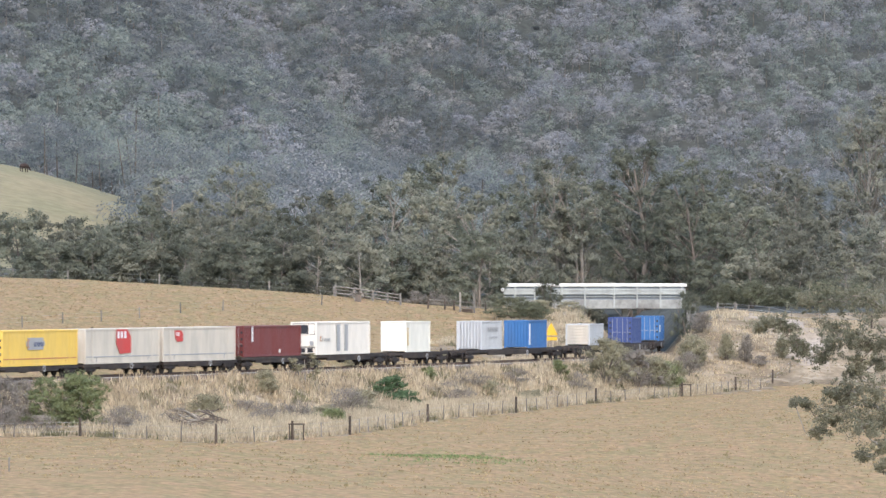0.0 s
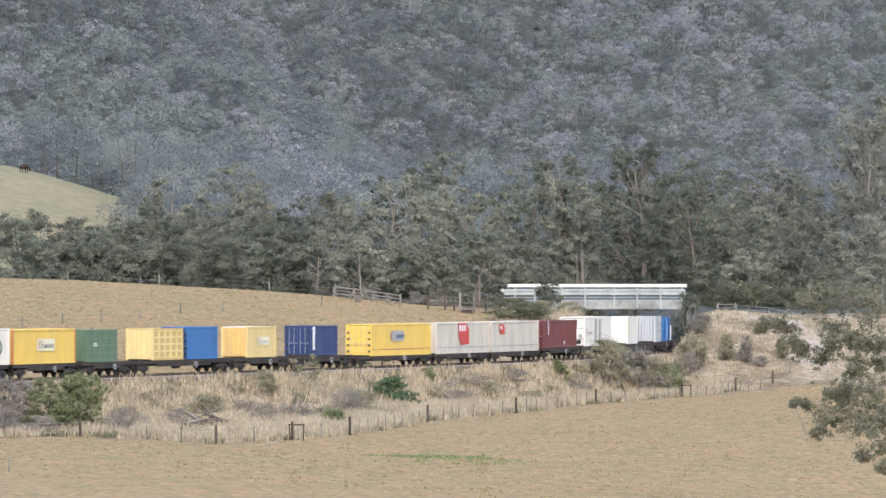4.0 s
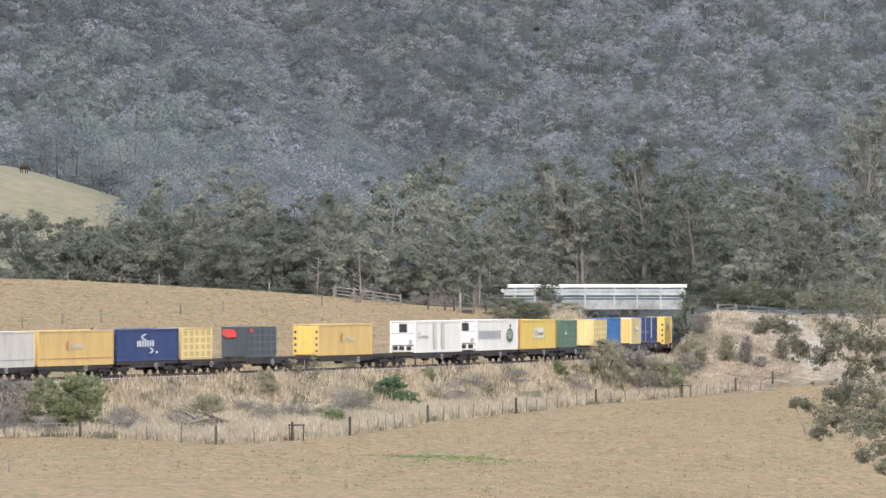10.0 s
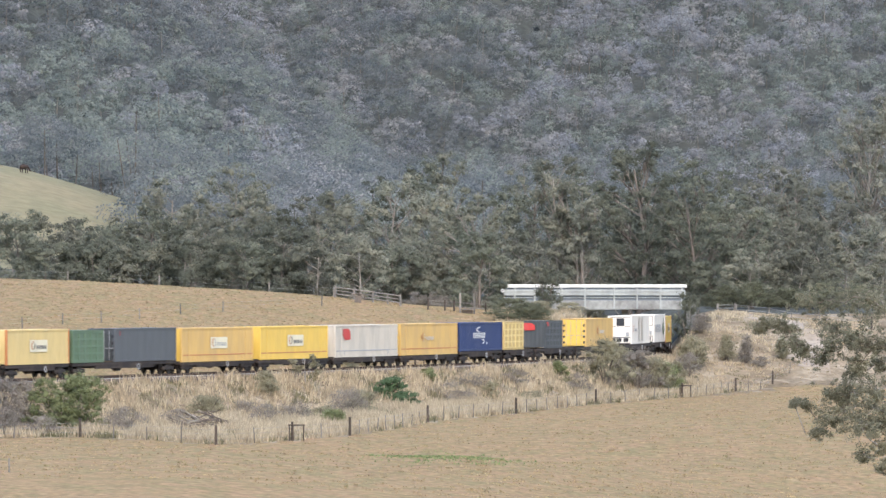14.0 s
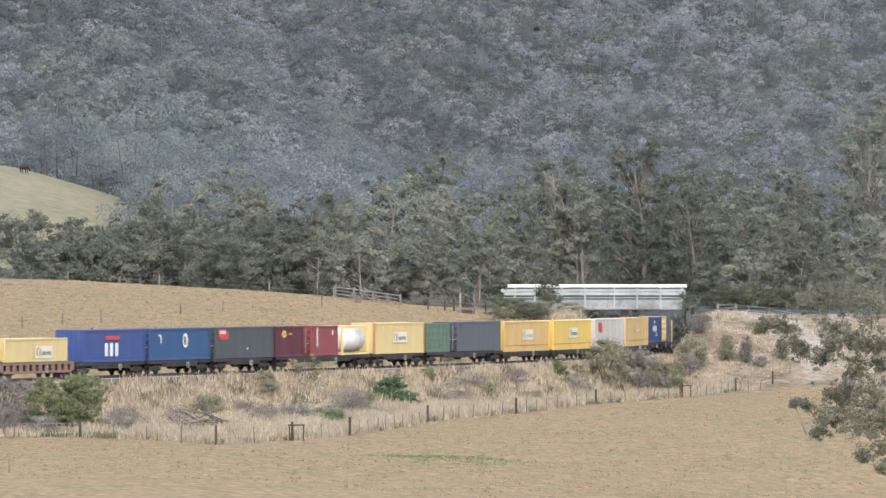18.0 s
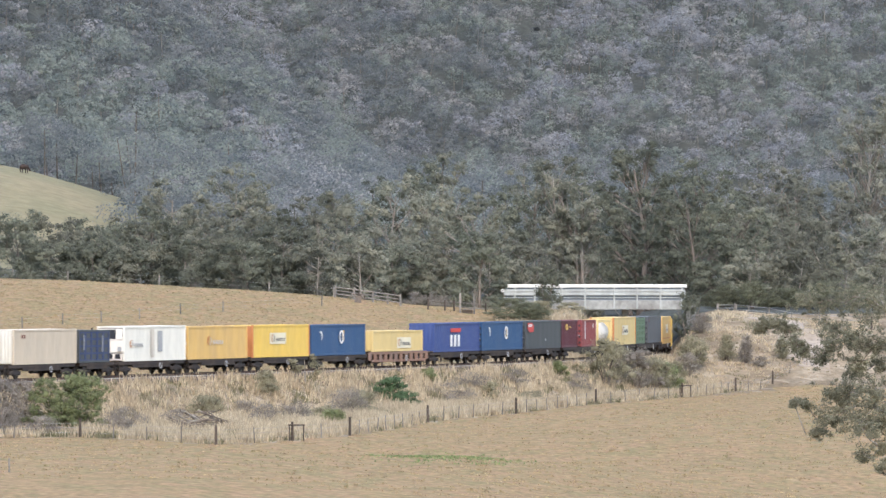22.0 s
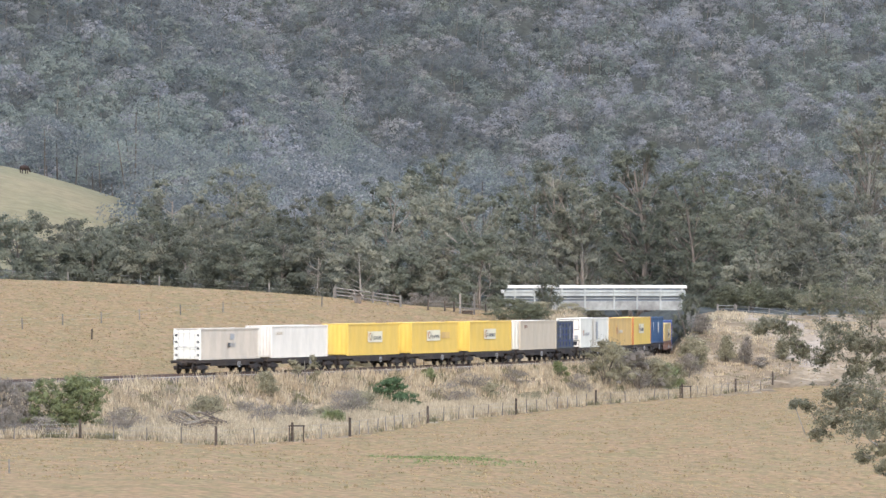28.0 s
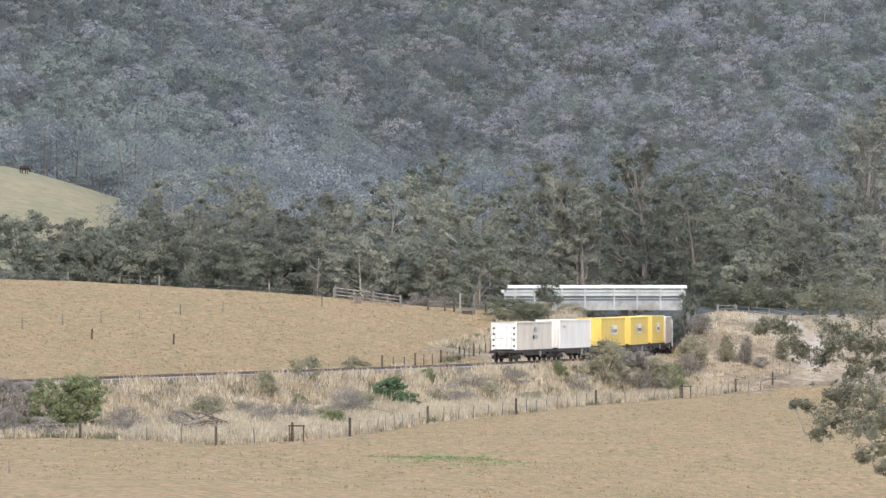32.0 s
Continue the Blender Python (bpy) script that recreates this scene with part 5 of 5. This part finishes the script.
def tank_container(label):
    box_ = thing("tank_container", label, "tank container", "containers on the freight train")
    L, W, H = 3.03, 1.22, 2.59
    tank = bmesh.new()
    bmesh.ops.create_cone(tank, cap_ends=True, segments=28, radius1=1.08, radius2=1.08, depth=4.9, matrix=Matrix.Rotation(math.pi / 2, 4, "X"))
    caps = [f for f in tank.faces if len(f.verts) > 4]
    for f in caps:
        r = bmesh.ops.inset_individual(tank, faces=[f], thickness=0.4, depth=0.22)
        bmesh.ops.inset_individual(tank, faces=[f], thickness=0.35, depth=0.1)
    t = part("tank", tank, C["white"], box_, at=pose(0, 0, 1.32))
    for f in t.data.polygons:
        f.use_smooth = len(f.vertices) == 4
    for y in (-1.4, 1.4):
        b = bmesh.new()
        bmesh.ops.create_cone(b, cap_ends=False, segments=28, radius1=1.095, radius2=1.095, depth=0.09, matrix=Matrix.Rotation(math.pi / 2, 4, "X"))
        part("tank_band", b, C["ash"], box_, at=pose(0, y, 1.32))
    for y in (-L + 0.09, L - 0.09):
        for x in (-W + 0.09, W - 0.09):
            part("corner_post", shared(("tpost",), lambda: bm_mesh("corner_post", box(-0.09, 0.09, -0.09, 0.09, 0, H, 0.012), C["straw"])), None, box_, at=pose(x, y, 0))
        for z in (0.02, H - 0.2):
            part("end_beam", shared(("tbeam",), lambda: bm_mesh("end_beam", box(-W + 0.18, W - 0.18, -0.07, 0.07, 0, 0.18, 0.01), C["straw"])), None, box_, at=pose(0, y, z))
    for x in (-W + 0.08, W - 0.08):
        for z in (0.02, H - 0.3):
            part("side_beam", shared(("tside", z), lambda: bm_mesh("side_beam", box(-0.06, 0.06, -L + 0.18, L - 0.18, 0, 0.16 if z < 1 else 0.28, 0.01), C["straw"])), None, box_, at=pose(x, 0, z))
    part("walkway", box(-0.3, 0.3, -2.3, 2.3, 2.42, 2.46), C["ash"], box_)
    return box_


def wheelset():
    bm = bmesh.new()
    for x in (-0.72, 0.72):
        m = Matrix.Translation((x, 0, 0.46)) @ Matrix.Rotation(math.pi / 2, 4, "Y")
        bmesh.ops.create_cone(bm, cap_ends=True, segments=18, radius1=0.46, radius2=0.46, depth=0.13, matrix=m)
        bmesh.ops.create_cone(bm, cap_ends=True, segments=12, radius1=0.14, radius2=0.12, depth=0.34, matrix=m @ Matrix.Translation((0, 0, 0.12 if x > 0 else -0.12)))
    add_rod(bm, (-0.72, 0, 0.46), (0.72, 0, 0.46), 0.08)
    return bm_mesh("wheelset", bm, M_WHEEL)


def bogie_frame():
    bm = bmesh.new()
    for x in (-1.0, 1.0):
        add_box(bm, x - 0.09, x + 0.09, -1.15, 1.15, 0.42, 0.66, 0.03)
        add_box(bm, x - 0.10, x + 0.10, -0.42, 0.42, 0.30, 0.80, 0.05)
        for y in (-0.865, 0.865):
            add_box(bm, x - 0.12, x + 0.12, y - 0.17, y + 0.17, 0.33, 0.60, 0.04)
    add_box(bm, -1.0, 1.0, -0.2, 0.2, 0.45, 0.85, 0.03)
    return bm_mesh("bogie", bm, M_UNDER)


def wagon(length, mat=None, kind="flat"):
    """A container flat: spine, sills, cross-members, bogies on wheelsets, couplers."""
    mat = mat or M_UNDER
    w = thing("freight_wagon", "grimy dark container flat wagon on two bogies" if kind != "well" else "brown-sided well wagon with round lightening holes", "freight wagon", "wagons of the freight train")
    L = length / 2
    low = -0.14 if kind == "low" else 0.06 if kind == "flat" else 0.0
    bm = box(-0.28, 0.28, -L + 0.15, L - 0.15, 0.62 + low, 0.98 + low, 0.02)
    part("spine", bm, mat, w)
    for x in (-1.12, 1.12):
        sill = bmesh.new()
        if kind != "well":
            add_box(sill, x - 0.07, x + 0.07, -L + 0.3, L - 0.3, 0.80 + low, 1.06 + low, 0.015)
            add_box(sill, x - 0.05, x + 0.05, -L * 0.55, L * 0.55, 0.58 + low * 0.6, 0.80 + low, 0.015)
        else:
            n = 11
            for i in range(n + 1):
                y = -L + 0.3 + (length - 0.6) * i / n
                add_box(sill, x - 0.07, x + 0.07, y - 0.34, y + 0.34, 0.55, 1.28, 0.06)
            add_box(sill, x - 0.08, x + 0.08, -L + 0.3, L - 0.3, 1.10, 1.30, 0.015)
            add_box(sill, x - 0.08, x + 0.08, -L + 0.6, L - 0.6, 0.42, 0.62, 0.015)
        part("side_sill", sill, M_BROWN if kind == "well" else mat, w)
    n = max(3, int(length / 3))
    cross = shared(("cross",), lambda: bm_mesh("cross_member", box(-1.16, 1.16, -0.11, 0.11, 0.86, 1.05, 0.015), M_UNDER))
    for i in range(n):
        part("cross_member", cross, None, w, at=pose(0, -L + 0.5 + (length - 1.0) * i / (n - 1), low))
    bf = shared(("bogie",), bogie_frame)
    ws = shared(("wheelset",), wheelset)
    b = min(1.75, L * 0.4)
    for y in (-L + b, L - b):
        g = part("bogie", bf, None, w, at=pose(0, y, 0))
        for q in (-0.865, 0.865):
            part("wheelset", ws, None, g, at=pose(0, q, 0))
    for y in (-L, L):
        part("coupler", shared(("coupler",), lambda: bm_mesh("coupler", box(-0.12, 0.12, -0.38, 0.38, 0.70, 0.94, 0.04), M_UNDER)), None, w, at=pose(0, y, 0))
    def tank_():
        bm = bmesh.new()
        bmesh.ops.create_cone(bm, cap_ends=True, segments=12, radius1=0.22, radius2=0.22, depth=1.0, matrix=Matrix.Translation((0.75, 0, 0.62)) @ Matrix.Rotation(math.pi / 2, 4, "X"))
        return bm_mesh("air_tank", bm, M_UNDER)
    if length > 9:
        part("air_tank", shared(("air",), tank_), None, w, at=pose(0, -0.8, 0))
        part("hand_wheel", shared(("hw",), lambda: bm_mesh("hand_wheel", ring_plate(0.5, 0.5, 0.07, 0.05), C["ash"])), None, w, "pale hand-brake wheel", at=pose(1.2, length * 0.12, 0.72))
    return w


# name, label, place along the line at the start (m), length, height, paint, wall, rear end, marks, extras
ROWS = [
    ("light blue container with a white door panel", 187.5, 6.06, 2.6, "azure", "corrugated", "doors", [("bar", -2.2, 1.3, 1.0, 0.7, "decal", 1)], {}),
    ("royal blue container with barred doors", 166.2, 6.06, 2.6, "royal", "corrugated", "doors", [], {}),
    ("low pale grey container with a slatted end", 145.0, 6.06, 2.1, "silver", "smooth", "slats", [], {"end_key": "bone"}),
    ("bright blue container with a white stripe", 122.34, 6.06, 2.6, "azure", "corrugated", "ribs", [("bar", -2.75, 1.3, 0.4, 2.0, "decal", 1)], {}),
    ("light grey ribbed container with faint lettering bars", 107.9, 6.06, 2.65, "silver", "corrugated", "ribs", word(0.3, 1.85, 3.2, 0.42, "ash", 5) + word(0.4, 1.1, 2.4, 0.2, "ash", 7), {}),
    ("plain cream-white container on a dark wagon", 87.9, 6.06, 2.75, "cream", "smooth", "plain", word(-2.6, 1.4, 0.3, 1.6, "gold", 1), {"end_key": "white"}),
    ("white refrigerated container with grey stripes", 70.0, 12.19, 2.85, "white", "smooth", "cooler", [("bar", -1.2, 1.45, 0.8, 2.3, "ash", 1), ("bar", 0.6, 1.45, 0.8, 2.3, "ash", 1)] + carrier_mark(-4.2, 1.4, False, 0.8, "ash"), {}),
    ("maroon container with white lettering bars", 54.4, 12.19, 2.62, "maroon", "corrugated", "doors", word(-4.3, 1.9, 0.5, 1.3, "decal", 1) + word(1.5, 0.45, 0.5, 0.35, "decal", 1), {}),
    ("off-white swap body with a small red sign", 39.3, 14.63, 2.82, "bone", "posted", "plain", [("slant", -4.2, 2.1, 1.6, 0.95, "red", 1)] + word(-4.5, 2.25, 0.7, 0.3, "decal", 2, 2), {}),
    ("off-white swap body with a large red sign", 24.0, 14.63, 2.82, "bone", "posted", "plain", [("slant", 0.1, 1.75, 2.9, 2.0, "red", 1)] + word(-0.3, 2.3, 2.0, 0.55, "decal", 3, 2), {}),
    ("yellow swap body with a pale sign plate", 7.9, 14.63, 2.82, "yellow", "posted", "doors", [("plate", -1.0, 1.75, 3.6, 0.95, "ash", 1), ("sickle", -2.2, 1.75, 0.8, 0.8, "orange", 0.2, 1.3)] + word(-0.4, 1.7, 1.9, 0.34, "navy", 6, 2), {}),
    ("navy container with white marks on its doors", -10.2, 6.06, 2.6, "navy", "corrugated", "doors", [("bar", -2.3, 1.5, 0.45, 2.0, "decal", 1)], {}),
    ("faded yellow container with a white roof edge", -23.7, 6.06, 2.62, "sand", "smooth", "plain", carrier_mark(0.3, 1.4, True, 0.7, "ash"), {"end_key": "tan", "roof_key": "white"}),
    ("blue container with a scuffed end", -35.9, 6.06, 2.7, "azure", "corrugated", "doors", word(2.2, 1.5, 0.25, 0.9, "blue", 1), {"end_key": "blue"}),
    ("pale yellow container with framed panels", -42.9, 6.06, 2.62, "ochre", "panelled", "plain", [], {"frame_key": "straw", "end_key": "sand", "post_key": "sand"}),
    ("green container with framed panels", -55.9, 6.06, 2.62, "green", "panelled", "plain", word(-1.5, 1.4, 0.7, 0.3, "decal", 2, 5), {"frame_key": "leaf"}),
    ("yellow container with a white sign plate", -67.1, 12.19, 2.75, "yellow", "smooth", "plain", carrier_mark(0.2, 1.5), {"post_key": "orange"}),
    ("white refrigerated container with dark lettering bars and a green round sign", -79.9, 12.19, 2.85, "white", "smooth", "cooler",
     word(-2.3, 1.45, 6.6, 0.75, "ash", 10) + [("ring", 3.6, 1.35, 1.9, 1.3, "dkgreen", 0.2), ("ring", 3.6, 1.25, 0.9, 0.8, "dkgreen", 0.16), ("bar", 3.8, 2.25, 0.35, 0.3, "dkgreen", 1)], {}),
    ("white refrigerated container with grey stripes", -96.3, 12.19, 2.85, "white", "smooth", "cooler", [("bar", -1.0, 1.45, 0.9, 2.4, "bone", 1), ("bar", 1.1, 1.45, 0.9, 2.4, "bone", 1)] + carrier_mark(-4.0, 1.5, False, 0.9, "ash"), {}),
    ("faded orange-yellow container with barred doors", -119.0, 12.19, 2.72, "tan", "smooth", "doors", carrier_mark(0.4, 1.5, False, 1.1, "bone"), {"end_key": "yellow"}),
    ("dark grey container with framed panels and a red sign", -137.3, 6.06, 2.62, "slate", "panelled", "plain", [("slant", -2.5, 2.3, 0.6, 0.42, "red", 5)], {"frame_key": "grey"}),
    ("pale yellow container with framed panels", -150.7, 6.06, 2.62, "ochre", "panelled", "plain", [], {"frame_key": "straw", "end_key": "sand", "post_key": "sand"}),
    ("navy container with white sickle signs and lettering bars", -160.5, 12.19, 2.62, "navy", "corrugated", "doors",
     [("bar", -0.6 + 0.5 * (i - 3), 1.42, 0.24, 0.5, "decal", 1) for i in range(7)] + [("sickle", -0.5, 1.95, 1.9, 0.5, "decal", 0.16, 1.4), ("sickle", 0.1, 0.85, 1.6, 0.45, "decal", 0.16, 4.6), ("bar", 1.6, 0.7, 0.3, 0.16, "decal", 1)], {}),
    ("faded yellow swap body with a pale sign", -174.6, 14.63, 2.82, "tan", "posted", "plain", carrier_mark(-0.4, 1.6, False, 1.1, "bone"), {"end_key": "yellow"}),
    ("off-white swap body with a small red sign", -189.9, 14.63, 2.82, "bone", "posted", "plain", [("slant", -4.7, 2.0, 1.7, 1.0, "red", 1)], {}),
    ("bright yellow swap body with a white sign plate", -206.2, 14.63, 2.82, "yellow", "posted", "plain", carrier_mark(0.2, 1.6), {}),
    ("faded yellow swap body with a pale sign plate", -222.3, 14.63, 2.82, "tan", "posted", "plain", carrier_mark(0.2, 1.55, True, 1.0, "ash"), {"end_key": "yellow"}),
    ("plain grey container with a small red sign", -236.8, 12.19, 2.7, "grey", "smooth", "doors", word(-5.1, 2.3, 0.4, 0.35, "rust", 1), {"end_key": "slate"}),
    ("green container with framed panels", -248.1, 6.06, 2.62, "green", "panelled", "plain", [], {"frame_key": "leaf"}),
    ("pale yellow container with red end posts and a sign plate", -257.8, 12.19, 2.75, "sand", "smooth", "plain", carrier_mark(0.0, 1.45), {"post_key": "orange", "end_key": "sand"}),
    ("tank", -268.3, 6.06, 2.59, "", "", "", [], {}),
    ("red oxide container with white lettering bars", -275.4, 6.06, 2.6, "rust", "corrugated", "doors", word(-1.6, 1.6, 0.4, 1.7, "decal", 1) + word(1.8, 2.0, 0.5, 0.4, "decal", 1), {}),
    ("dark maroon container with a gold sign", -283.1, 6.06, 2.6, "plum", "corrugated", "doors", [("ring", -1.2, 1.95, 1.0, 0.62, "gold", 0.26)] + word(0.2, 1.95, 0.8, 0.16, "gold", 2), {}),
    ("dark grey container with a red sign", -292.6, 12.19, 2.62, "slate", "smooth", "doors", [("slant", -4.4, 2.0, 2.0, 0.9, "red", 1)] + word(-4.6, 2.2, 1.3, 0.3, "decal", 3, 2) + word(0.6, 0.8, 0.3, 0.2, "decal", 1), {}),
    ("deep blue container with a white bird sign and a badge", -305.8, 12.19, 2.62, "blue", "corrugated", "doors", [("sickle", -4.1, 1.7, 0.7, 0.9, "decal", 0.2, 5.2), ("ring", 1.0, 1.6, 1.0, 1.2, "decal", 0.2), ("bar", 1.3, 1.5, 0.35, 0.9, "gold", 1)], {}),
    ("royal blue container with large white and red lettering bars", -318.8, 12.19, 2.62, "royal", "corrugated", "plain", word(-0.6, 1.0, 3.0, 1.05, "decal", 3) + [("bar", -0.4, 1.95, 2.7, 0.35, "red", 1)], {}),
    ("half-height pale yellow container with a sign", -334.0, 12.19, 1.85, "sand", "smooth", "plain", carrier_mark(1.4, 0.75, True, 1.0), {"base": 1.34}),
    ("deep blue container with a white bird sign and a badge", -348.0, 12.19, 2.68, "blue", "corrugated", "plain", [("sickle", -4.1, 1.7, 0.7, 0.9, "decal", 0.2, 5.2), ("ring", 0.6, 1.6, 1.0, 1.2, "decal", 0.2), ("bar", 1.0, 1.7, 0.35, 0.9, "gold", 1)], {}),
    ("yellow container with orange ends and a sign plate", -360.6, 12.19, 2.75, "yellow", "smooth", "plain", carrier_mark(-0.8, 1.6), {"post_key": "orange", "end_key": "orange"}),
    ("faded orange-yellow container with a pale sign", -373.9, 12.19, 2.75, "tan", "smooth", "plain", carrier_mark(-0.6, 1.5, False, 1.1, "bone"), {}),
    ("white refrigerated container with a grey stripe", -386.5, 12.19, 2.85, "cream", "smooth", "cooler", [("bar", -0.6, 1.45, 0.7, 2.3, "bone", 1), ("bar", 0.9, 1.6, 0.9, 1.7, "ash", 1)] + carrier_mark(-3.8, 1.4, False, 0.9, "ash"), {"end_key": "white"}),
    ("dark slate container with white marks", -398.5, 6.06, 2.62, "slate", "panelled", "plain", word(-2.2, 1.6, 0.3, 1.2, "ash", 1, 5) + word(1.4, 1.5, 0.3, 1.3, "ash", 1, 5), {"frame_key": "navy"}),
    ("plain beige container with a white roof", -408.0, 12.19, 2.75, "beige", "smooth", "ribs", word(-4.3, 2.2, 0.9, 0.25, "maroon", 2), {"end_key": "cream", "roof_key": "white"}),
    ("bright yellow container with a white sign plate", -423.0, 12.19, 2.8, "yellow", "smooth", "plain", carrier_mark(-0.3, 1.6), {}),
    ("bright yellow container with a white sign plate", -438.3, 12.19, 2.8, "yellow", "smooth", "plain", carrier_mark(-0.5, 1.6) + [("bar", 2.6, 1.6, 2.2, 0.55, "tan", 1)], {}),
    ("bright yellow container with a white sign plate", -453.5, 12.19, 2.8, "yellow", "smooth", "plain", carrier_mark(0.2, 1.6), {}),
    ("white container with faint marks", -470.3, 12.19, 2.75, "white", "smooth", "ribs", word(-4.4, 2.1, 1.3, 0.25, "beige", 3), {}),
    ("weathered off-white container, its sunlit doors painted lighter, last of the train", -485.1, 12.19, 2.62, "oat", "corrugated", "doors", word(0.3, 1.2, 1.6, 0.35, "ash", 4) + [("bar", -0.3, 1.2, 0.4, 0.4, "ink", 1), ("bar", 0.4, 1.9, 0.9, 0.5, "ash", 1)], {"end_key": "cream", "post_key": "cream"}),
]
MOVING = []          # thing, place along the line at the start, height above the rails
spans = []
for label, s, length, tall, key, kind, end, marks, extra in ROWS:
    if label == "tank":
        c = tank_container("white tank in a yellow container frame")
        base = 1.14
    else:
        c = container("shipping_container", label, length, tall, key, kind, end, marks, **({"base": 0.94} if kind == "posted" else {}), **extra)
        if "and a red sign" in label:          # the sign is repeated on its rear end
            part("logo", slanted_plate(1.25, 0.7), C["red"], c, at=pose(-0.45, -length / 2 - 0.06, 2.05, 0, 0, -90))
        base = c["base"]
        del c["base"]
    MOVING.append((c, s, base))
    spans.append((s - length / 2, s + length / 2, base))
# containers that share one wagon, counted from the head of the train
SHARED = {(3, 4), (13, 14), (30, 31), (31, 32), (27, 28)}
groups, run = [], [0]
for i in range(1, len(spans)):
    if (i - 1, i) in SHARED:
        run.append(i)
    else:
        groups.append(run)
        run = [i]
groups.append(run)
for k, g in enumerate(groups):
    front, rear = spans[g[0]][1], spans[g[-1]][0]
    ahead = spans[g[0] - 1][0] if g[0] else front + 2.0
    behind = spans[g[-1] + 1][1] if g[-1] + 1 < len(spans) else rear - 2.2
    hi = front + max(min((ahead - front) / 2 - 0.12, 5.0), 0.02)
    lo = rear - max(min((rear - behind) / 2 - 0.12, 5.0), 0.02)
    w = wagon(hi - lo, kind="well" if spans[g[0]][2] > 1.2 else "low" if spans[g[0]][2] < 1 else "flat")
    MOVING.append((w, (hi + lo) / 2, 0.0))


def motions():
    """The train rolls along the line at an even speed."""
    for ob, s, z in MOVING:
        rows = []
        for t in range(33):
            x, y, rail_z, h = on_line(s + SPEED * t)
            rows.append((float(t), pose(x, y, z + rail_z, 0, 0, -math.degrees(h))))
        walk(ob, rows)


motions()
